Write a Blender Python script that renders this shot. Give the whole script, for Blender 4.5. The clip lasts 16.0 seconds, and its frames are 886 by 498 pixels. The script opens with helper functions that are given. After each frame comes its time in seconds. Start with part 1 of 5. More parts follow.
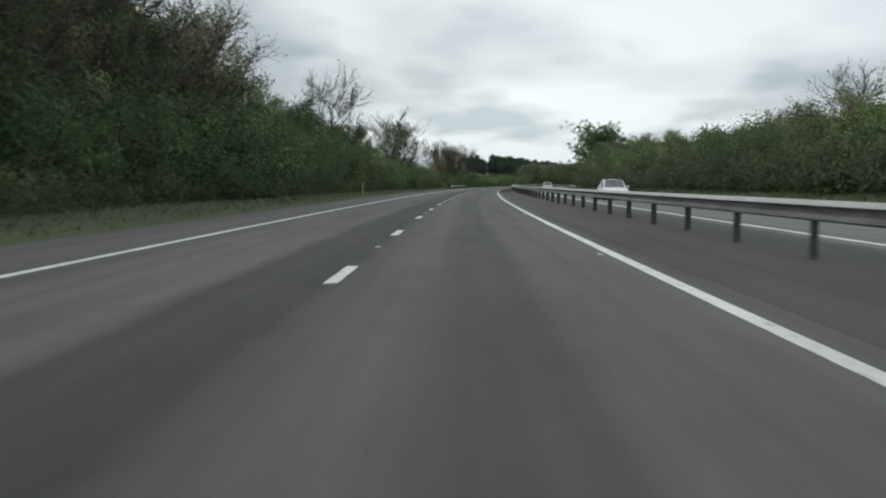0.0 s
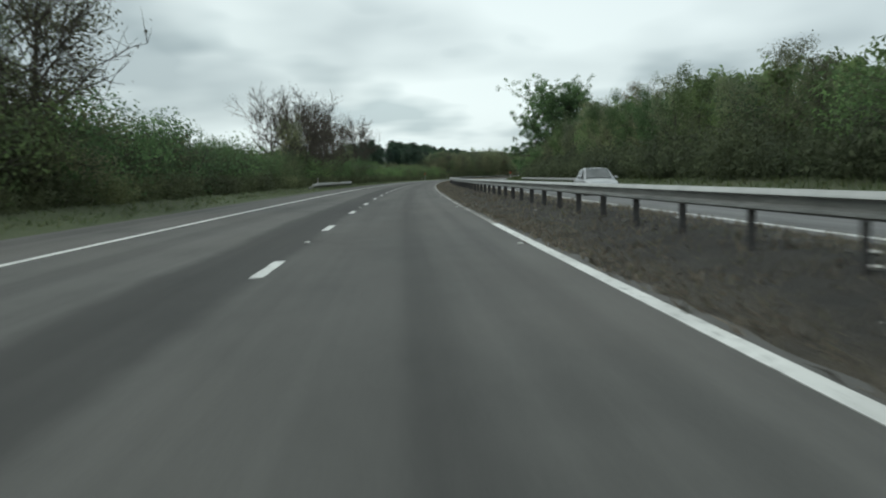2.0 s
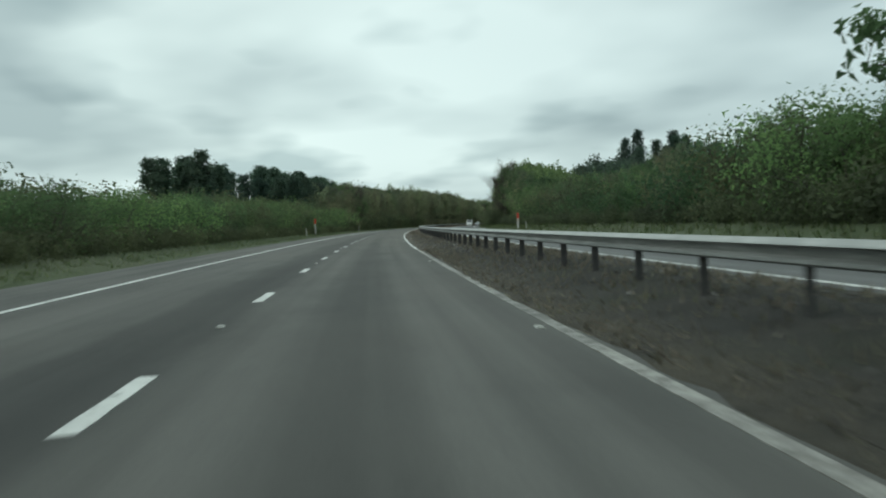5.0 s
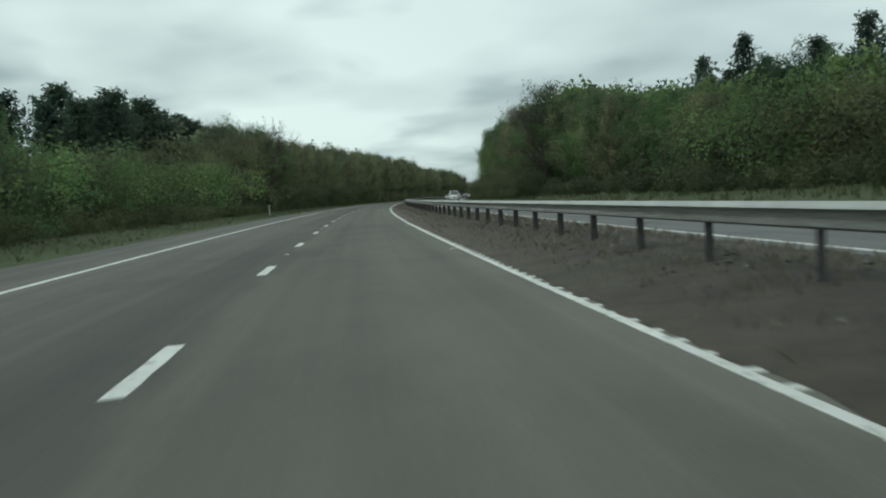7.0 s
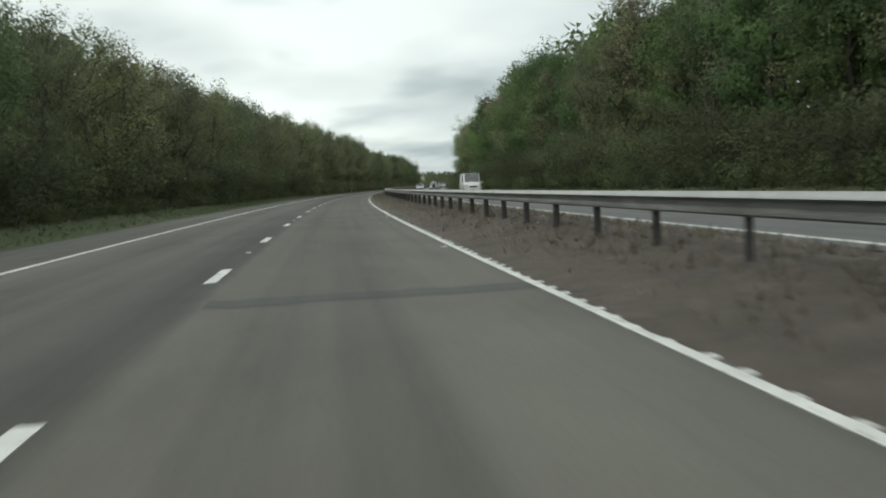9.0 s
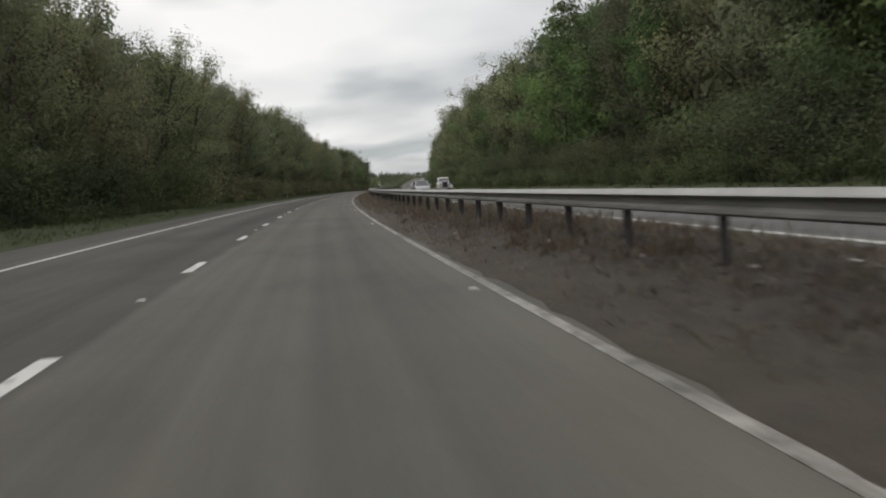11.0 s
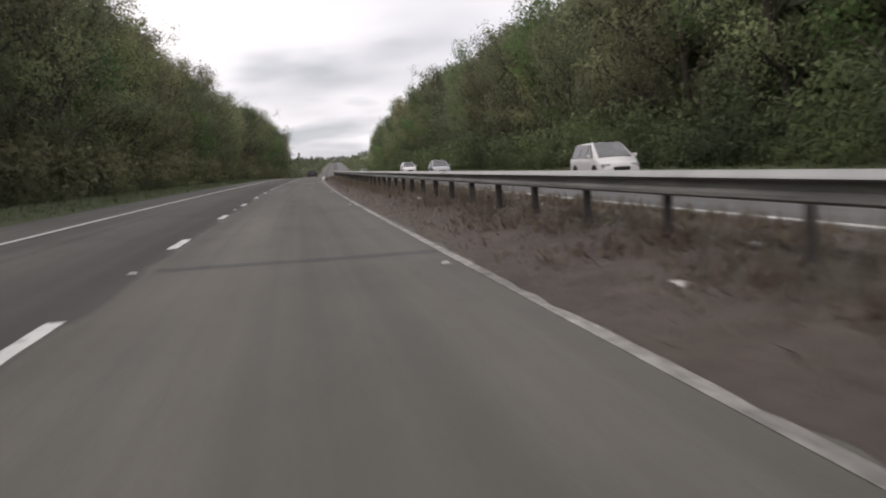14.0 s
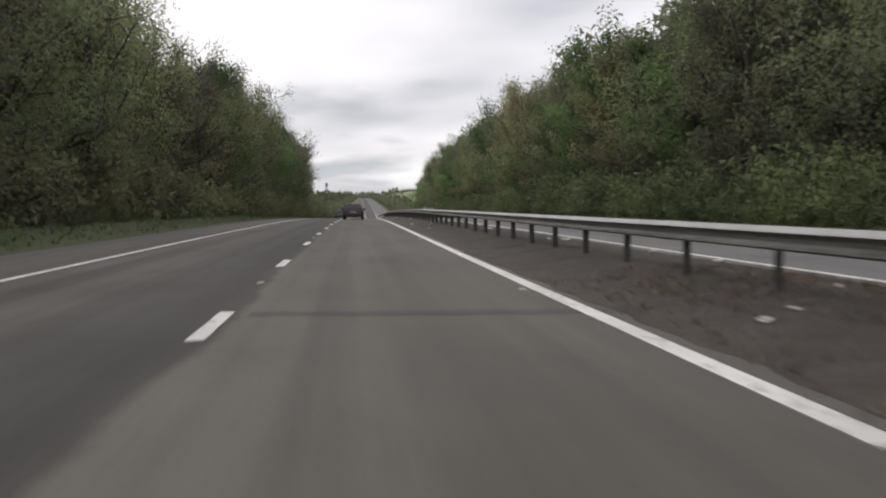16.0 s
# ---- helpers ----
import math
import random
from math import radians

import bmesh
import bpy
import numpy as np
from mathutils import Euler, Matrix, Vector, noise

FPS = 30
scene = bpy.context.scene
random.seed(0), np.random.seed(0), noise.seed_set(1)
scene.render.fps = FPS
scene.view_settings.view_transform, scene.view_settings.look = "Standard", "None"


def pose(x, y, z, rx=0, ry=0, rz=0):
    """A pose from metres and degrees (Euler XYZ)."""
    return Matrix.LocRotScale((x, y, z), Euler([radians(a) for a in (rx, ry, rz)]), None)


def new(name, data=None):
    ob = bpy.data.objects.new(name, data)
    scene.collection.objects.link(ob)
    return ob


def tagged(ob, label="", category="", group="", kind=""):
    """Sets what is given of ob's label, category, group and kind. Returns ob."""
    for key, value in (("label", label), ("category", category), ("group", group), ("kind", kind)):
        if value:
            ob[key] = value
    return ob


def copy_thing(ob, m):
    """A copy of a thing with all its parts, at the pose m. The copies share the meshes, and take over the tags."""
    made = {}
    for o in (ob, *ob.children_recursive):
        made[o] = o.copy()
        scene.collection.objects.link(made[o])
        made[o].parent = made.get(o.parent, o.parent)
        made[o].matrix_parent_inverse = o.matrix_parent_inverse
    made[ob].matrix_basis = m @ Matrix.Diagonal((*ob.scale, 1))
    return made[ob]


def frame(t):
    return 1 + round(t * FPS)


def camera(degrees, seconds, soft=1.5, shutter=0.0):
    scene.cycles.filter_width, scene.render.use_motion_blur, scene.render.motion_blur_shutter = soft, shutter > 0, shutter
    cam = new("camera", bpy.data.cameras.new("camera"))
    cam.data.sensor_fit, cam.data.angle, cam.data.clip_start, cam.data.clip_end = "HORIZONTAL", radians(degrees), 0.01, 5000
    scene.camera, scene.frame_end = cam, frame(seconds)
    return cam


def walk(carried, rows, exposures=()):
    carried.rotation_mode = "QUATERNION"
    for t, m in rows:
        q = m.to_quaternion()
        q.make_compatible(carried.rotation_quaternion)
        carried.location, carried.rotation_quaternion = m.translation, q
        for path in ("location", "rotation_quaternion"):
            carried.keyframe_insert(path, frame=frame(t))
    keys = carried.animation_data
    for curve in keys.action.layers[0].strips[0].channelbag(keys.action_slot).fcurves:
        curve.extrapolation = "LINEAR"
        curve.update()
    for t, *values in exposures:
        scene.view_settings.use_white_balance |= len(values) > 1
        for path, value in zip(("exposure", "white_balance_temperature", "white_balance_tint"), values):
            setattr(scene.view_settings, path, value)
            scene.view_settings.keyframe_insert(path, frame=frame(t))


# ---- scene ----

# ---------------------------------------------------------------- the road's line
# Road coordinates: s metres along the lane line, lat metres to its right, all in true metres.
# The drive is faster (up to 56 m/s) than a camera may go here, so the finished place is set down at SET of its true size.
SET = 0.685
RISE = [(850, 0.0), (865, -0.02), (880, -0.07), (899, -0.2), (915, -0.36), (935, -0.62), (960, -1.0), (1000, -1.8), (1040, -2.8), (1090, -4.0), (1140, -5.0), (1240, -4.6), (1400, -1.5),
        (1800, 5.0), (2600, 15.5), (3000, 13.0)]  # s, height of the road
BEND = [37.8, 44.7, 42.9, 45.0, 50.8, 48.7, 51.0, 58.3, 57.2, 50.4, 31.2, 20.0, 2.0, 0.0, 0.0, 0.0, 0.0]  # 1e-5 per metre, every 80 m from s = -40
S_GRID = np.arange(-1500.0, 3001.0, 2.0)
_bend = np.interp(S_GRID, np.arange(-40.0, 1241.0, 80.0), np.array(BEND) * 1e-5, left=0.0, right=0.0)
_i0 = int(np.searchsorted(S_GRID, 0.0))
_head = np.concatenate([[0.0], np.cumsum((_bend[1:] + _bend[:-1]))])
_head -= _head[_i0]
_mid = (_head[1:] + _head[:-1]) / 2
_gx = np.concatenate([[0.0], np.cumsum(np.sin(_mid) * 2)])
_gy = np.concatenate([[0.0], np.cumsum(np.cos(_mid) * 2)])
_gx -= _gx[_i0]
_gy -= _gy[_i0]


def heading(s):
    """Clockwise turn of the road from +y, radians."""
    return float(np.interp(s, S_GRID, _head))


def rise(s):
    """Height of the road: level, then over a crest and up a far hill."""
    return float(np.interp(s, [r[0] for r in RISE], [r[1] for r in RISE]))


def at(s, lat=0.0, z=0.0):
    h = heading(s)
    z += rise(s)
    return Vector((float(np.interp(s, S_GRID, _gx)) + lat * math.cos(h), float(np.interp(s, S_GRID, _gy)) - lat * math.sin(h), z))


def on_road(s, lat=0.0, z=0.0, turn=0.0, scale=1.0):
    """Pose with local +y along the road."""
    return Matrix.Translation(at(s, lat, z)) @ Matrix.Rotation(-heading(s) + radians(turn), 4, "Z") @ Matrix.Scale(scale, 4)


# ---------------------------------------------------------------- camera
cam = camera(52.21, 16.0, soft=2.0, shutter=0.1)
# seconds, s, lat, height, turn to the right of the road, tilt, lean
DRIVE = [
    (0.0, 0.00, 1.37, 1.074, -0.87, -4.14, 0.27),
    (0.5, 26.63, 1.40, 1.100, 0.73, -4.52, -0.51),
    (1.0, 53.47, 1.48, 1.109, 2.34, -4.78, -1.05),
    (1.5, 80.41, 1.50, 1.146, 2.70, -4.49, -0.65),
    (2.0, 107.50, 1.61, 1.092, 2.86, -4.58, -1.07),
    (2.5, 135.15, 1.73, 1.106, 3.73, -4.62, -1.77),
    (3.0, 163.20, 1.77, 1.136, 4.44, -3.31, -1.57),
    (3.5, 191.90, 1.63, 1.144, 4.46, -2.40, -1.04),
    (4.0, 219.10, 1.66, 1.140, 4.60, -2.05, -1.25),
    (4.5, 246.90, 1.70, 1.134, 4.78, -1.80, -1.52),
    (5.0, 274.40, 1.73, 1.128, 4.98, -1.60, -1.80),
    (5.5, 301.20, 1.74, 1.122, 5.16, -1.45, -2.05),
    (6.0, 326.94, 1.73, 1.117, 5.30, -1.39, -2.26),
    (6.5, 350.31, 1.60, 1.112, 5.37, -2.57, -2.76),
    (7.0, 373.09, 1.47, 1.114, 5.90, -3.35, -2.90),
    (7.5, 394.38, 1.42, 1.083, 7.24, -3.45, -3.46),
    (8.0, 416.14, 1.46, 1.087, 7.71, -3.90, -3.63),
    (8.5, 441.92, 1.47, 1.092, 7.60, -4.06, -3.60),
    (9.0, 465.94, 1.53, 1.110, 7.33, -4.09, -2.75),
    (11.5, 587.95, 2.02, 1.099, 7.78, -4.23, -3.58),
    (12.0, 612.83, 2.00, 1.076, 7.01, -4.30, -2.93),
    (12.5, 635.52, 1.96, 1.098, 6.92, -4.50, -2.43),
    (13.0, 658.77, 2.08, 1.107, 7.81, -4.96, -2.74),
    (13.5, 682.39, 2.04, 1.089, 8.89, -5.09, -2.97),
    (14.0, 706.12, 1.92, 1.089, 9.35, -5.39, -3.19),
    (14.5, 732.33, 1.85, 1.102, 9.10, -5.77, -3.68),
    (15.0, 758.80, 1.53, 1.072, 9.03, -5.50, -2.84),
    (15.5, 785.27, 1.42, 1.074, 8.37, -4.60, -1.88),
    (16.0, 812.14, 1.25, 1.105, 6.02, -2.75, 0.09),
]


def drive_pose(s, lat, height, turn, tilt, lean):
    p = at(s, lat, height)
    return pose(p.x * SET, p.y * SET, p.z * SET, 90 + tilt, 0, -math.degrees(heading(s)) - turn) @ pose(0, 0, 0, 0, 0, lean)


walk(cam, [(r[0], drive_pose(*r[1:])) for r in DRIVE],
     exposures=[(0.0, 0.0, 6540, 11), (1.5, 0.0, 6420, 5), (2.5, 0.0, 6420, 3), (3.0, -0.02, 6370, 1), (3.5, -0.14, 6330, -1), (6.0, -0.06, 6260, -5), (6.5, -0.30, 6290, -5), (7.0, -0.15, 6340, -4), (7.5, -0.12, 6370, -3), (8.0, -0.10, 6430, -2), (8.5, 0.17, 6620, 2), (9.0, 0.14, 6760, 5), (11.5, 0.03, 7060, 20), (12.5, 0.20, 7050, 23), (13.2, 0.33, 7020, 25), (15.5, 0.35, 7010, 25), (16.0, 0.28, 6970, 23)])

# ---------------------------------------------------------------- sky and light
SUN_UP, SUN_TURN = 48.0, 250.0
world = bpy.data.worlds.new("overcast")
scene.world = world
world.use_nodes = True
wn, wl = world.node_tree.nodes, world.node_tree.links
wn.clear()
w_out = wn.new("ShaderNodeOutputWorld")
w_bg = wn.new("ShaderNodeBackground")
w_sky = wn.new("ShaderNodeTexSky")
w_sky.sky_type, w_sky.sun_disc = "NISHITA", False
w_sky.sun_elevation, w_sky.sun_rotation = radians(SUN_UP), radians(SUN_TURN)
w_co = wn.new("ShaderNodeTexCoord")
w_sep = wn.new("ShaderNodeSeparateXYZ")
wl.new(w_co.outputs["Generated"], w_sep.inputs[0])
# cloud deck: direction projected on a flat layer overhead
w_z = wn.new("ShaderNodeMath")
w_z.operation = "MAXIMUM"
wl.new(w_sep.outputs["Z"], w_z.inputs[0])
w_z.inputs[1].default_value = 0.0
w_z2 = wn.new("ShaderNodeMath")
w_z2.operation = "ADD"
wl.new(w_z.outputs[0], w_z2.inputs[0])
w_z2.inputs[1].default_value = 0.16
w_div = wn.new("ShaderNodeVectorMath")
w_div.operation = "DIVIDE"
wl.new(w_co.outputs["Generated"], w_div.inputs[0])
w_com = wn.new("ShaderNodeCombineXYZ")
for k in "XYZ":
    wl.new(w_z2.outputs[0], w_com.inputs[k])
wl.new(w_com.outputs[0], w_div.inputs[1])


def w_noise(scale, detail, offset):
    m = wn.new("ShaderNodeMapping")
    m.inputs["Location"].default_value = offset
    m.inputs["Scale"].default_value = (scale, scale * 0.8, 0.0)
    wl.new(w_div.outputs[0], m.inputs["Vector"])
    n = wn.new("ShaderNodeTexNoise")
    n.inputs["Scale"].default_value = 1.0
    n.inputs["Detail"].default_value = detail
    n.inputs["Roughness"].default_value = 0.5
    wl.new(m.outputs[0], n.inputs["Vector"])
    return n.outputs["Fac"]


w_ramp = wn.new("ShaderNodeValToRGB")
e = w_ramp.color_ramp.elements
e[0].position, e[0].color = 0.34, (0.47, 0.535, 0.565, 1)
e[1].position, e[1].color = 0.60, (0.97, 1.04, 1.05, 1)
mid = w_ramp.color_ramp.elements.new(0.47)
mid.color = (0.74, 0.81, 0.83, 1)
wl.new(w_noise(0.70, 3.5, (3.1, 1.7, 0.0)), w_ramp.inputs["Fac"])
w_ramp2 = wn.new("ShaderNodeValToRGB")
e = w_ramp2.color_ramp.elements
e[0].position, e[0].color = 0.30, (0.80, 0.82, 0.84, 1)
e[1].position, e[1].color = 0.62, (1.08, 1.08, 1.07, 1)
wl.new(w_noise(0.22, 3.0, (7.3, 2.2, 0.0)), w_ramp2.inputs["Fac"])
w_mul = wn.new("ShaderNodeMixRGB")
w_mul.blend_type = "MULTIPLY"
w_mul.inputs["Fac"].default_value = 1.0
wl.new(w_ramp.outputs["Color"], w_mul.inputs["Color1"])
wl.new(w_ramp2.outputs["Color"], w_mul.inputs["Color2"])
# separate grey cloudlets under the deck
w_ramp3 = wn.new("ShaderNodeValToRGB")
e = w_ramp3.color_ramp.elements
e[0].position, e[0].color = 0.53, (1.0, 1.0, 1.0, 1)
e[1].position, e[1].color = 0.68, (0.62, 0.66, 0.68, 1)
wl.new(w_noise(1.25, 3.0, (11.4, 5.9, 0.0)), w_ramp3.inputs["Fac"])
w_mul2 = wn.new("ShaderNodeMixRGB")
w_mul2.blend_type = "MULTIPLY"
w_mul2.inputs["Fac"].default_value = 1.0
wl.new(w_mul.outputs["Color"], w_mul2.inputs["Color1"])
wl.new(w_ramp3.outputs["Color"], w_mul2.inputs["Color2"])
w_skys = wn.new("ShaderNodeVectorMath")
w_skys.operation = "SCALE"
wl.new(w_sky.outputs[0], w_skys.inputs[0])
w_skys.inputs["Scale"].default_value = 0.10
w_mix = wn.new("ShaderNodeMixRGB")
w_mix.inputs["Fac"].default_value = 0.93
wl.new(w_skys.outputs[0], w_mix.inputs["Color1"])
wl.new(w_mul2.outputs["Color"], w_mix.inputs["Color2"])
wl.new(w_mix.outputs["Color"], w_bg.inputs["Color"])
w_bg.inputs["Strength"].default_value = 1.0
wl.new(w_bg.outputs[0], w_out.inputs["Surface"])

sun = new("sun", bpy.data.lights.new("sun", "SUN"))
sun.data.energy, sun.data.angle, sun.data.color = 0.7, radians(30), (1.0, 0.97, 0.92)
sun.matrix_world = Matrix.Rotation(radians(-SUN_TURN), 4, "Z") @ Matrix.Rotation(radians(SUN_UP - 90), 4, "X")

# ---------------------------------------------------------------- materials


class Mat:
    """A node material with a Principled surface and small helpers."""

    def __init__(self, name, rough=0.7, metal=0.0, color=(0.5, 0.5, 0.5)):
        self.m = bpy.data.materials.new(name)
        self.m.use_nodes = True
        self.n, self.l = self.m.node_tree.nodes, self.m.node_tree.links
        self.b = self.n["Principled BSDF"]
        self.b.inputs["Roughness"].default_value = rough
        self.b.inputs["Metallic"].default_value = metal
        self.b.inputs["Base Color"].default_value = (*color, 1)

    def coords(self, kind="Object", scale=(1, 1, 1)):
        c = self.n.new("ShaderNodeTexCoord")
        mp = self.n.new("ShaderNodeMapping")
        mp.inputs["Scale"].default_value = scale
        self.l.new(c.outputs[kind], mp.inputs["Vector"])
        return mp.outputs[0]

    def noise(self, vec, scale, detail=4.0, rough=0.55):
        t = self.n.new("ShaderNodeTexNoise")
        t.inputs["Scale"].default_value = scale
        t.inputs["Detail"].default_value = detail
        t.inputs["Roughness"].default_value = rough
        self.l.new(vec, t.inputs["Vector"])
        return t.outputs["Fac"]

    def ramp(self, fac, stops):
        r = self.n.new("ShaderNodeValToRGB")
        el = r.color_ramp.elements
        while len(el) < len(stops):
            el.new(0.5)
        for x, (p, c) in zip(el, stops):
            x.position, x.color = p, (*c, 1) if len(c) == 3 else c
        self.l.new(fac, r.inputs["Fac"])
        return r.outputs["Color"]

    def mix(self, a, b, fac=0.5, mode="MIX"):
        x = self.n.new("ShaderNodeMixRGB")
        x.blend_type = mode
        for key, v in (("Fac", fac), ("Color1", a), ("Color2", b)):
            if isinstance(v, (int, float)):
                x.inputs[key].default_value = v
            elif isinstance(v, tuple):
                x.inputs[key].default_value = (*v, 1)
            else:
                self.l.new(v, x.inputs[key])
        return x.outputs["Color"]

    def bump(self, height, strength=0.3, dist=0.02):
        x = self.n.new("ShaderNodeBump")
        x.inputs["Strength"].default_value = strength
        x.inputs["Distance"].default_value = dist
        self.l.new(height, x.inputs["Height"])
        self.l.new(x.outputs[0], self.b.inputs["Normal"])

    def base(self, color):
        self.l.new(color, self.b.inputs["Base Color"])
        return self

    def random_object(self):
        return self.n.new("ShaderNodeObjectInfo").outputs["Random"]

    def random_island(self):
        return self.n.new("ShaderNodeNewGeometry").outputs["Random Per Island"]


def grey(v):
    return (v, v, v)


def asphalt(name, dark, light, warm, lane_bands):
    k = Mat(name, 0.85)
    uv = k.coords("UV")
    fine = k.noise(uv, 28.0, 3.0, 0.7)
    patch = k.noise(k.coords("UV", (0.35, 0.03, 1)), 1.0, 4.0)
    streak = k.noise(k.coords("UV", (1.6, 0.012, 1)), 1.0, 3.0)
    blot = k.noise(k.coords("UV", (0.25, 0.1, 1)), 1.0, 5.0)
    c = k.ramp(patch, [(0.3, dark), (0.7, light)])
    c = k.mix(c, k.ramp(streak, [(0.35, grey(0.64)), (0.6, grey(1.06))]), 0.8, "MULTIPLY")
    c = k.mix(c, k.ramp(fine, [(0.3, grey(0.78)), (0.7, grey(1.2))]), 0.7, "MULTIPLY")
    mid = k.noise(k.coords("UV", (0.55, 0.22, 1)), 1.0, 6.0, 0.65)
    c = k.mix(c, k.ramp(mid, [(0.32, grey(0.74)), (0.5, grey(1.0)), (0.7, grey(1.16))]), 0.85, "MULTIPLY")
    c = k.mix(c, warm, k.ramp(blot, [(0.45, grey(0.0)), (0.75, grey(0.5))]))
    if lane_bands:
        # old surfacing with a dark sealed strip at the lane line, then a paler relaid right lane
        sep = k.n.new("ShaderNodeSeparateXYZ")
        k.l.new(k.coords("UV"), sep.inputs[0])
        wob = k.noise(k.coords("UV", (0.25, 0.16, 1)), 1.0, 7.0, 0.65)
        shift = k.n.new("ShaderNodeMath")
        shift.operation = "MULTIPLY_ADD"
        k.l.new(wob, shift.inputs[0])
        shift.inputs[1].default_value = 0.9
        k.l.new(sep.outputs["X"], shift.inputs[2])
        mr = k.n.new("ShaderNodeMapRange")
        mr.inputs["From Min"].default_value, mr.inputs["From Max"].default_value = -5.95, 5.05
        k.l.new(shift.outputs[0], mr.inputs["Value"])

        def u(lat):
            return (lat + 6.4) / 11.0
        old = k.ramp(mr.outputs[0], [(u(-6.4), grey(0.92)), (u(-3.8), grey(1.04)), (u(-2.9), grey(1.0)), (u(-2.2), grey(1.05)), (u(-1.35), grey(1.0)), (u(-1.1), grey(0.46)), (u(-0.1), grey(0.43)), (u(0.2), grey(0.9)),
                                     (u(0.7), grey(1.08)), (u(1.2), grey(0.82)), (u(1.9), grey(0.66)), (u(2.4), grey(1.05)), (u(3.6), grey(1.0)), (u(4.4), grey(0.9))])
        relaid = k.ramp(mr.outputs[0], [(u(-6.4), (1.22, 1.18, 1.14)), (u(-3.4), (1.18, 1.14, 1.10)), (u(-2.9), (1.0, 0.97, 0.94)), (u(-2.2), (1.12, 1.08, 1.04)), (u(-1.4), (0.70, 0.68, 0.67)), (u(-0.5), (0.60, 0.59, 0.58)), (u(0.05), (0.62, 0.60, 0.59)), (u(0.16), (1.20, 1.17, 1.08)),
                                        (u(2.0), (1.13, 1.11, 1.03)), (u(3.0), (1.16, 1.14, 1.06)), (u(4.4), (1.04, 1.02, 0.95))])
        even = k.ramp(mr.outputs[0], [(u(-6.4), (1.30, 1.28, 1.24)), (u(-3.4), (1.30, 1.28, 1.24)), (u(-2.6), (1.12, 1.10, 1.06)), (u(-1.9), (1.26, 1.24, 1.20)), (u(-1.2), (0.98, 0.96, 0.93)), (u(-0.4), (0.78, 0.77, 0.75)), (u(0.05), (0.82, 0.80, 0.77)), (u(0.25), (1.22, 1.19, 1.10)),
                                      (u(1.6), (1.02, 0.99, 0.92)), (u(2.2), (1.10, 1.07, 0.99)), (u(3.0), (1.26, 1.23, 1.14)), (u(4.4), (1.10, 1.07, 0.99))])
        later = k.n.new("ShaderNodeMapRange")
        later.inputs["From Min"].default_value, later.inputs["From Max"].default_value = 545.0, 615.0
        k.l.new(sep.outputs["Y"], later.inputs["Value"])
        relaid = k.mix(even, relaid, later.outputs[0])
        onward = k.n.new("ShaderNodeMapRange")
        onward.inputs["From Min"].default_value, onward.inputs["From Max"].default_value = 271.0, 372.0
        k.l.new(sep.outputs["Y"], onward.inputs["Value"])
        band = k.mix(old, relaid, onward.outputs[0])
        fade = k.ramp(k.noise(k.coords("UV", (0.5, 0.018, 1)), 1.0, 3.0), [(0.46, grey(0.0)), (0.72, grey(0.28))])
        c = k.mix(c, k.mix(band, grey(0.95), fade), 1.0, "MULTIPLY")
    k.base(c)
    k.bump(k.noise(uv, 60.0, 2.0), 0.25, 0.01)
    return k.m


M_ROAD = asphalt("worn_asphalt", (0.084, 0.083, 0.077), (0.120, 0.117, 0.108), (0.108, 0.100, 0.089), True)
M_FAR_ROAD = asphalt("grey_asphalt", (0.125, 0.127, 0.127), (0.165, 0.165, 0.163), (0.15, 0.145, 0.14), False)
M_GRIT = asphalt("gritty_reserve", (0.052, 0.051, 0.048), (0.084, 0.081, 0.075), (0.078, 0.068, 0.058), False)
M_SEAL = asphalt("bitumen_seal", (0.068, 0.069, 0.067), (0.092, 0.092, 0.089), (0.08, 0.077, 0.072), False)

M_SEAL_DARK = asphalt("black_joint_seal", (0.052, 0.052, 0.050), (0.070, 0.069, 0.067), (0.062, 0.059, 0.055), False)

k = Mat("road_paint", 0.6)
uv = k.coords("Object")
c = k.ramp(k.noise(uv, 7.0, 5.0, 0.7), [(0.32, (0.24, 0.24, 0.225)), (0.47, (0.74, 0.74, 0.71))])
c = k.mix(c, k.ramp(k.noise(uv, 0.6, 3.0), [(0.35, grey(0.78)), (0.6, grey(1.0))]), 0.9, "MULTIPLY")
k.base(c)
M_PAINT = k.m
k = Mat("worn_edge_paint", 0.7)
uv = k.coords("Object")
c = k.ramp(k.noise(uv, 5.0, 7.0, 0.8), [(0.41, (0.13, 0.122, 0.110)), (0.60, (0.46, 0.445, 0.41))])
c = k.mix(c, k.ramp(k.noise(uv, 0.22, 5.0, 0.6), [(0.36, grey(0.40)), (0.56, grey(1.0))]), 0.9, "MULTIPLY")
k.base(c)
M_PAINT_WORN = k.m

k = Mat("verge_grass", 0.95)
v = k.coords("Object")
c = k.ramp(k.noise(v, 1.3, 6.0, 0.7), [(0.3, (0.052, 0.072, 0.034)), (0.55, (0.080, 0.104, 0.046)), (0.75, (0.110, 0.120, 0.062))])
c = k.mix(c, k.ramp(k.noise(v, 0.08, 4.0), [(0.35, (0.09, 0.085, 0.05)), (0.6, (0.07, 0.09, 0.035))]), 0.4)
k.base(c)
k.bump(k.noise(v, 9.0, 5.0), 0.8, 0.08)
M_GRASS = k.m

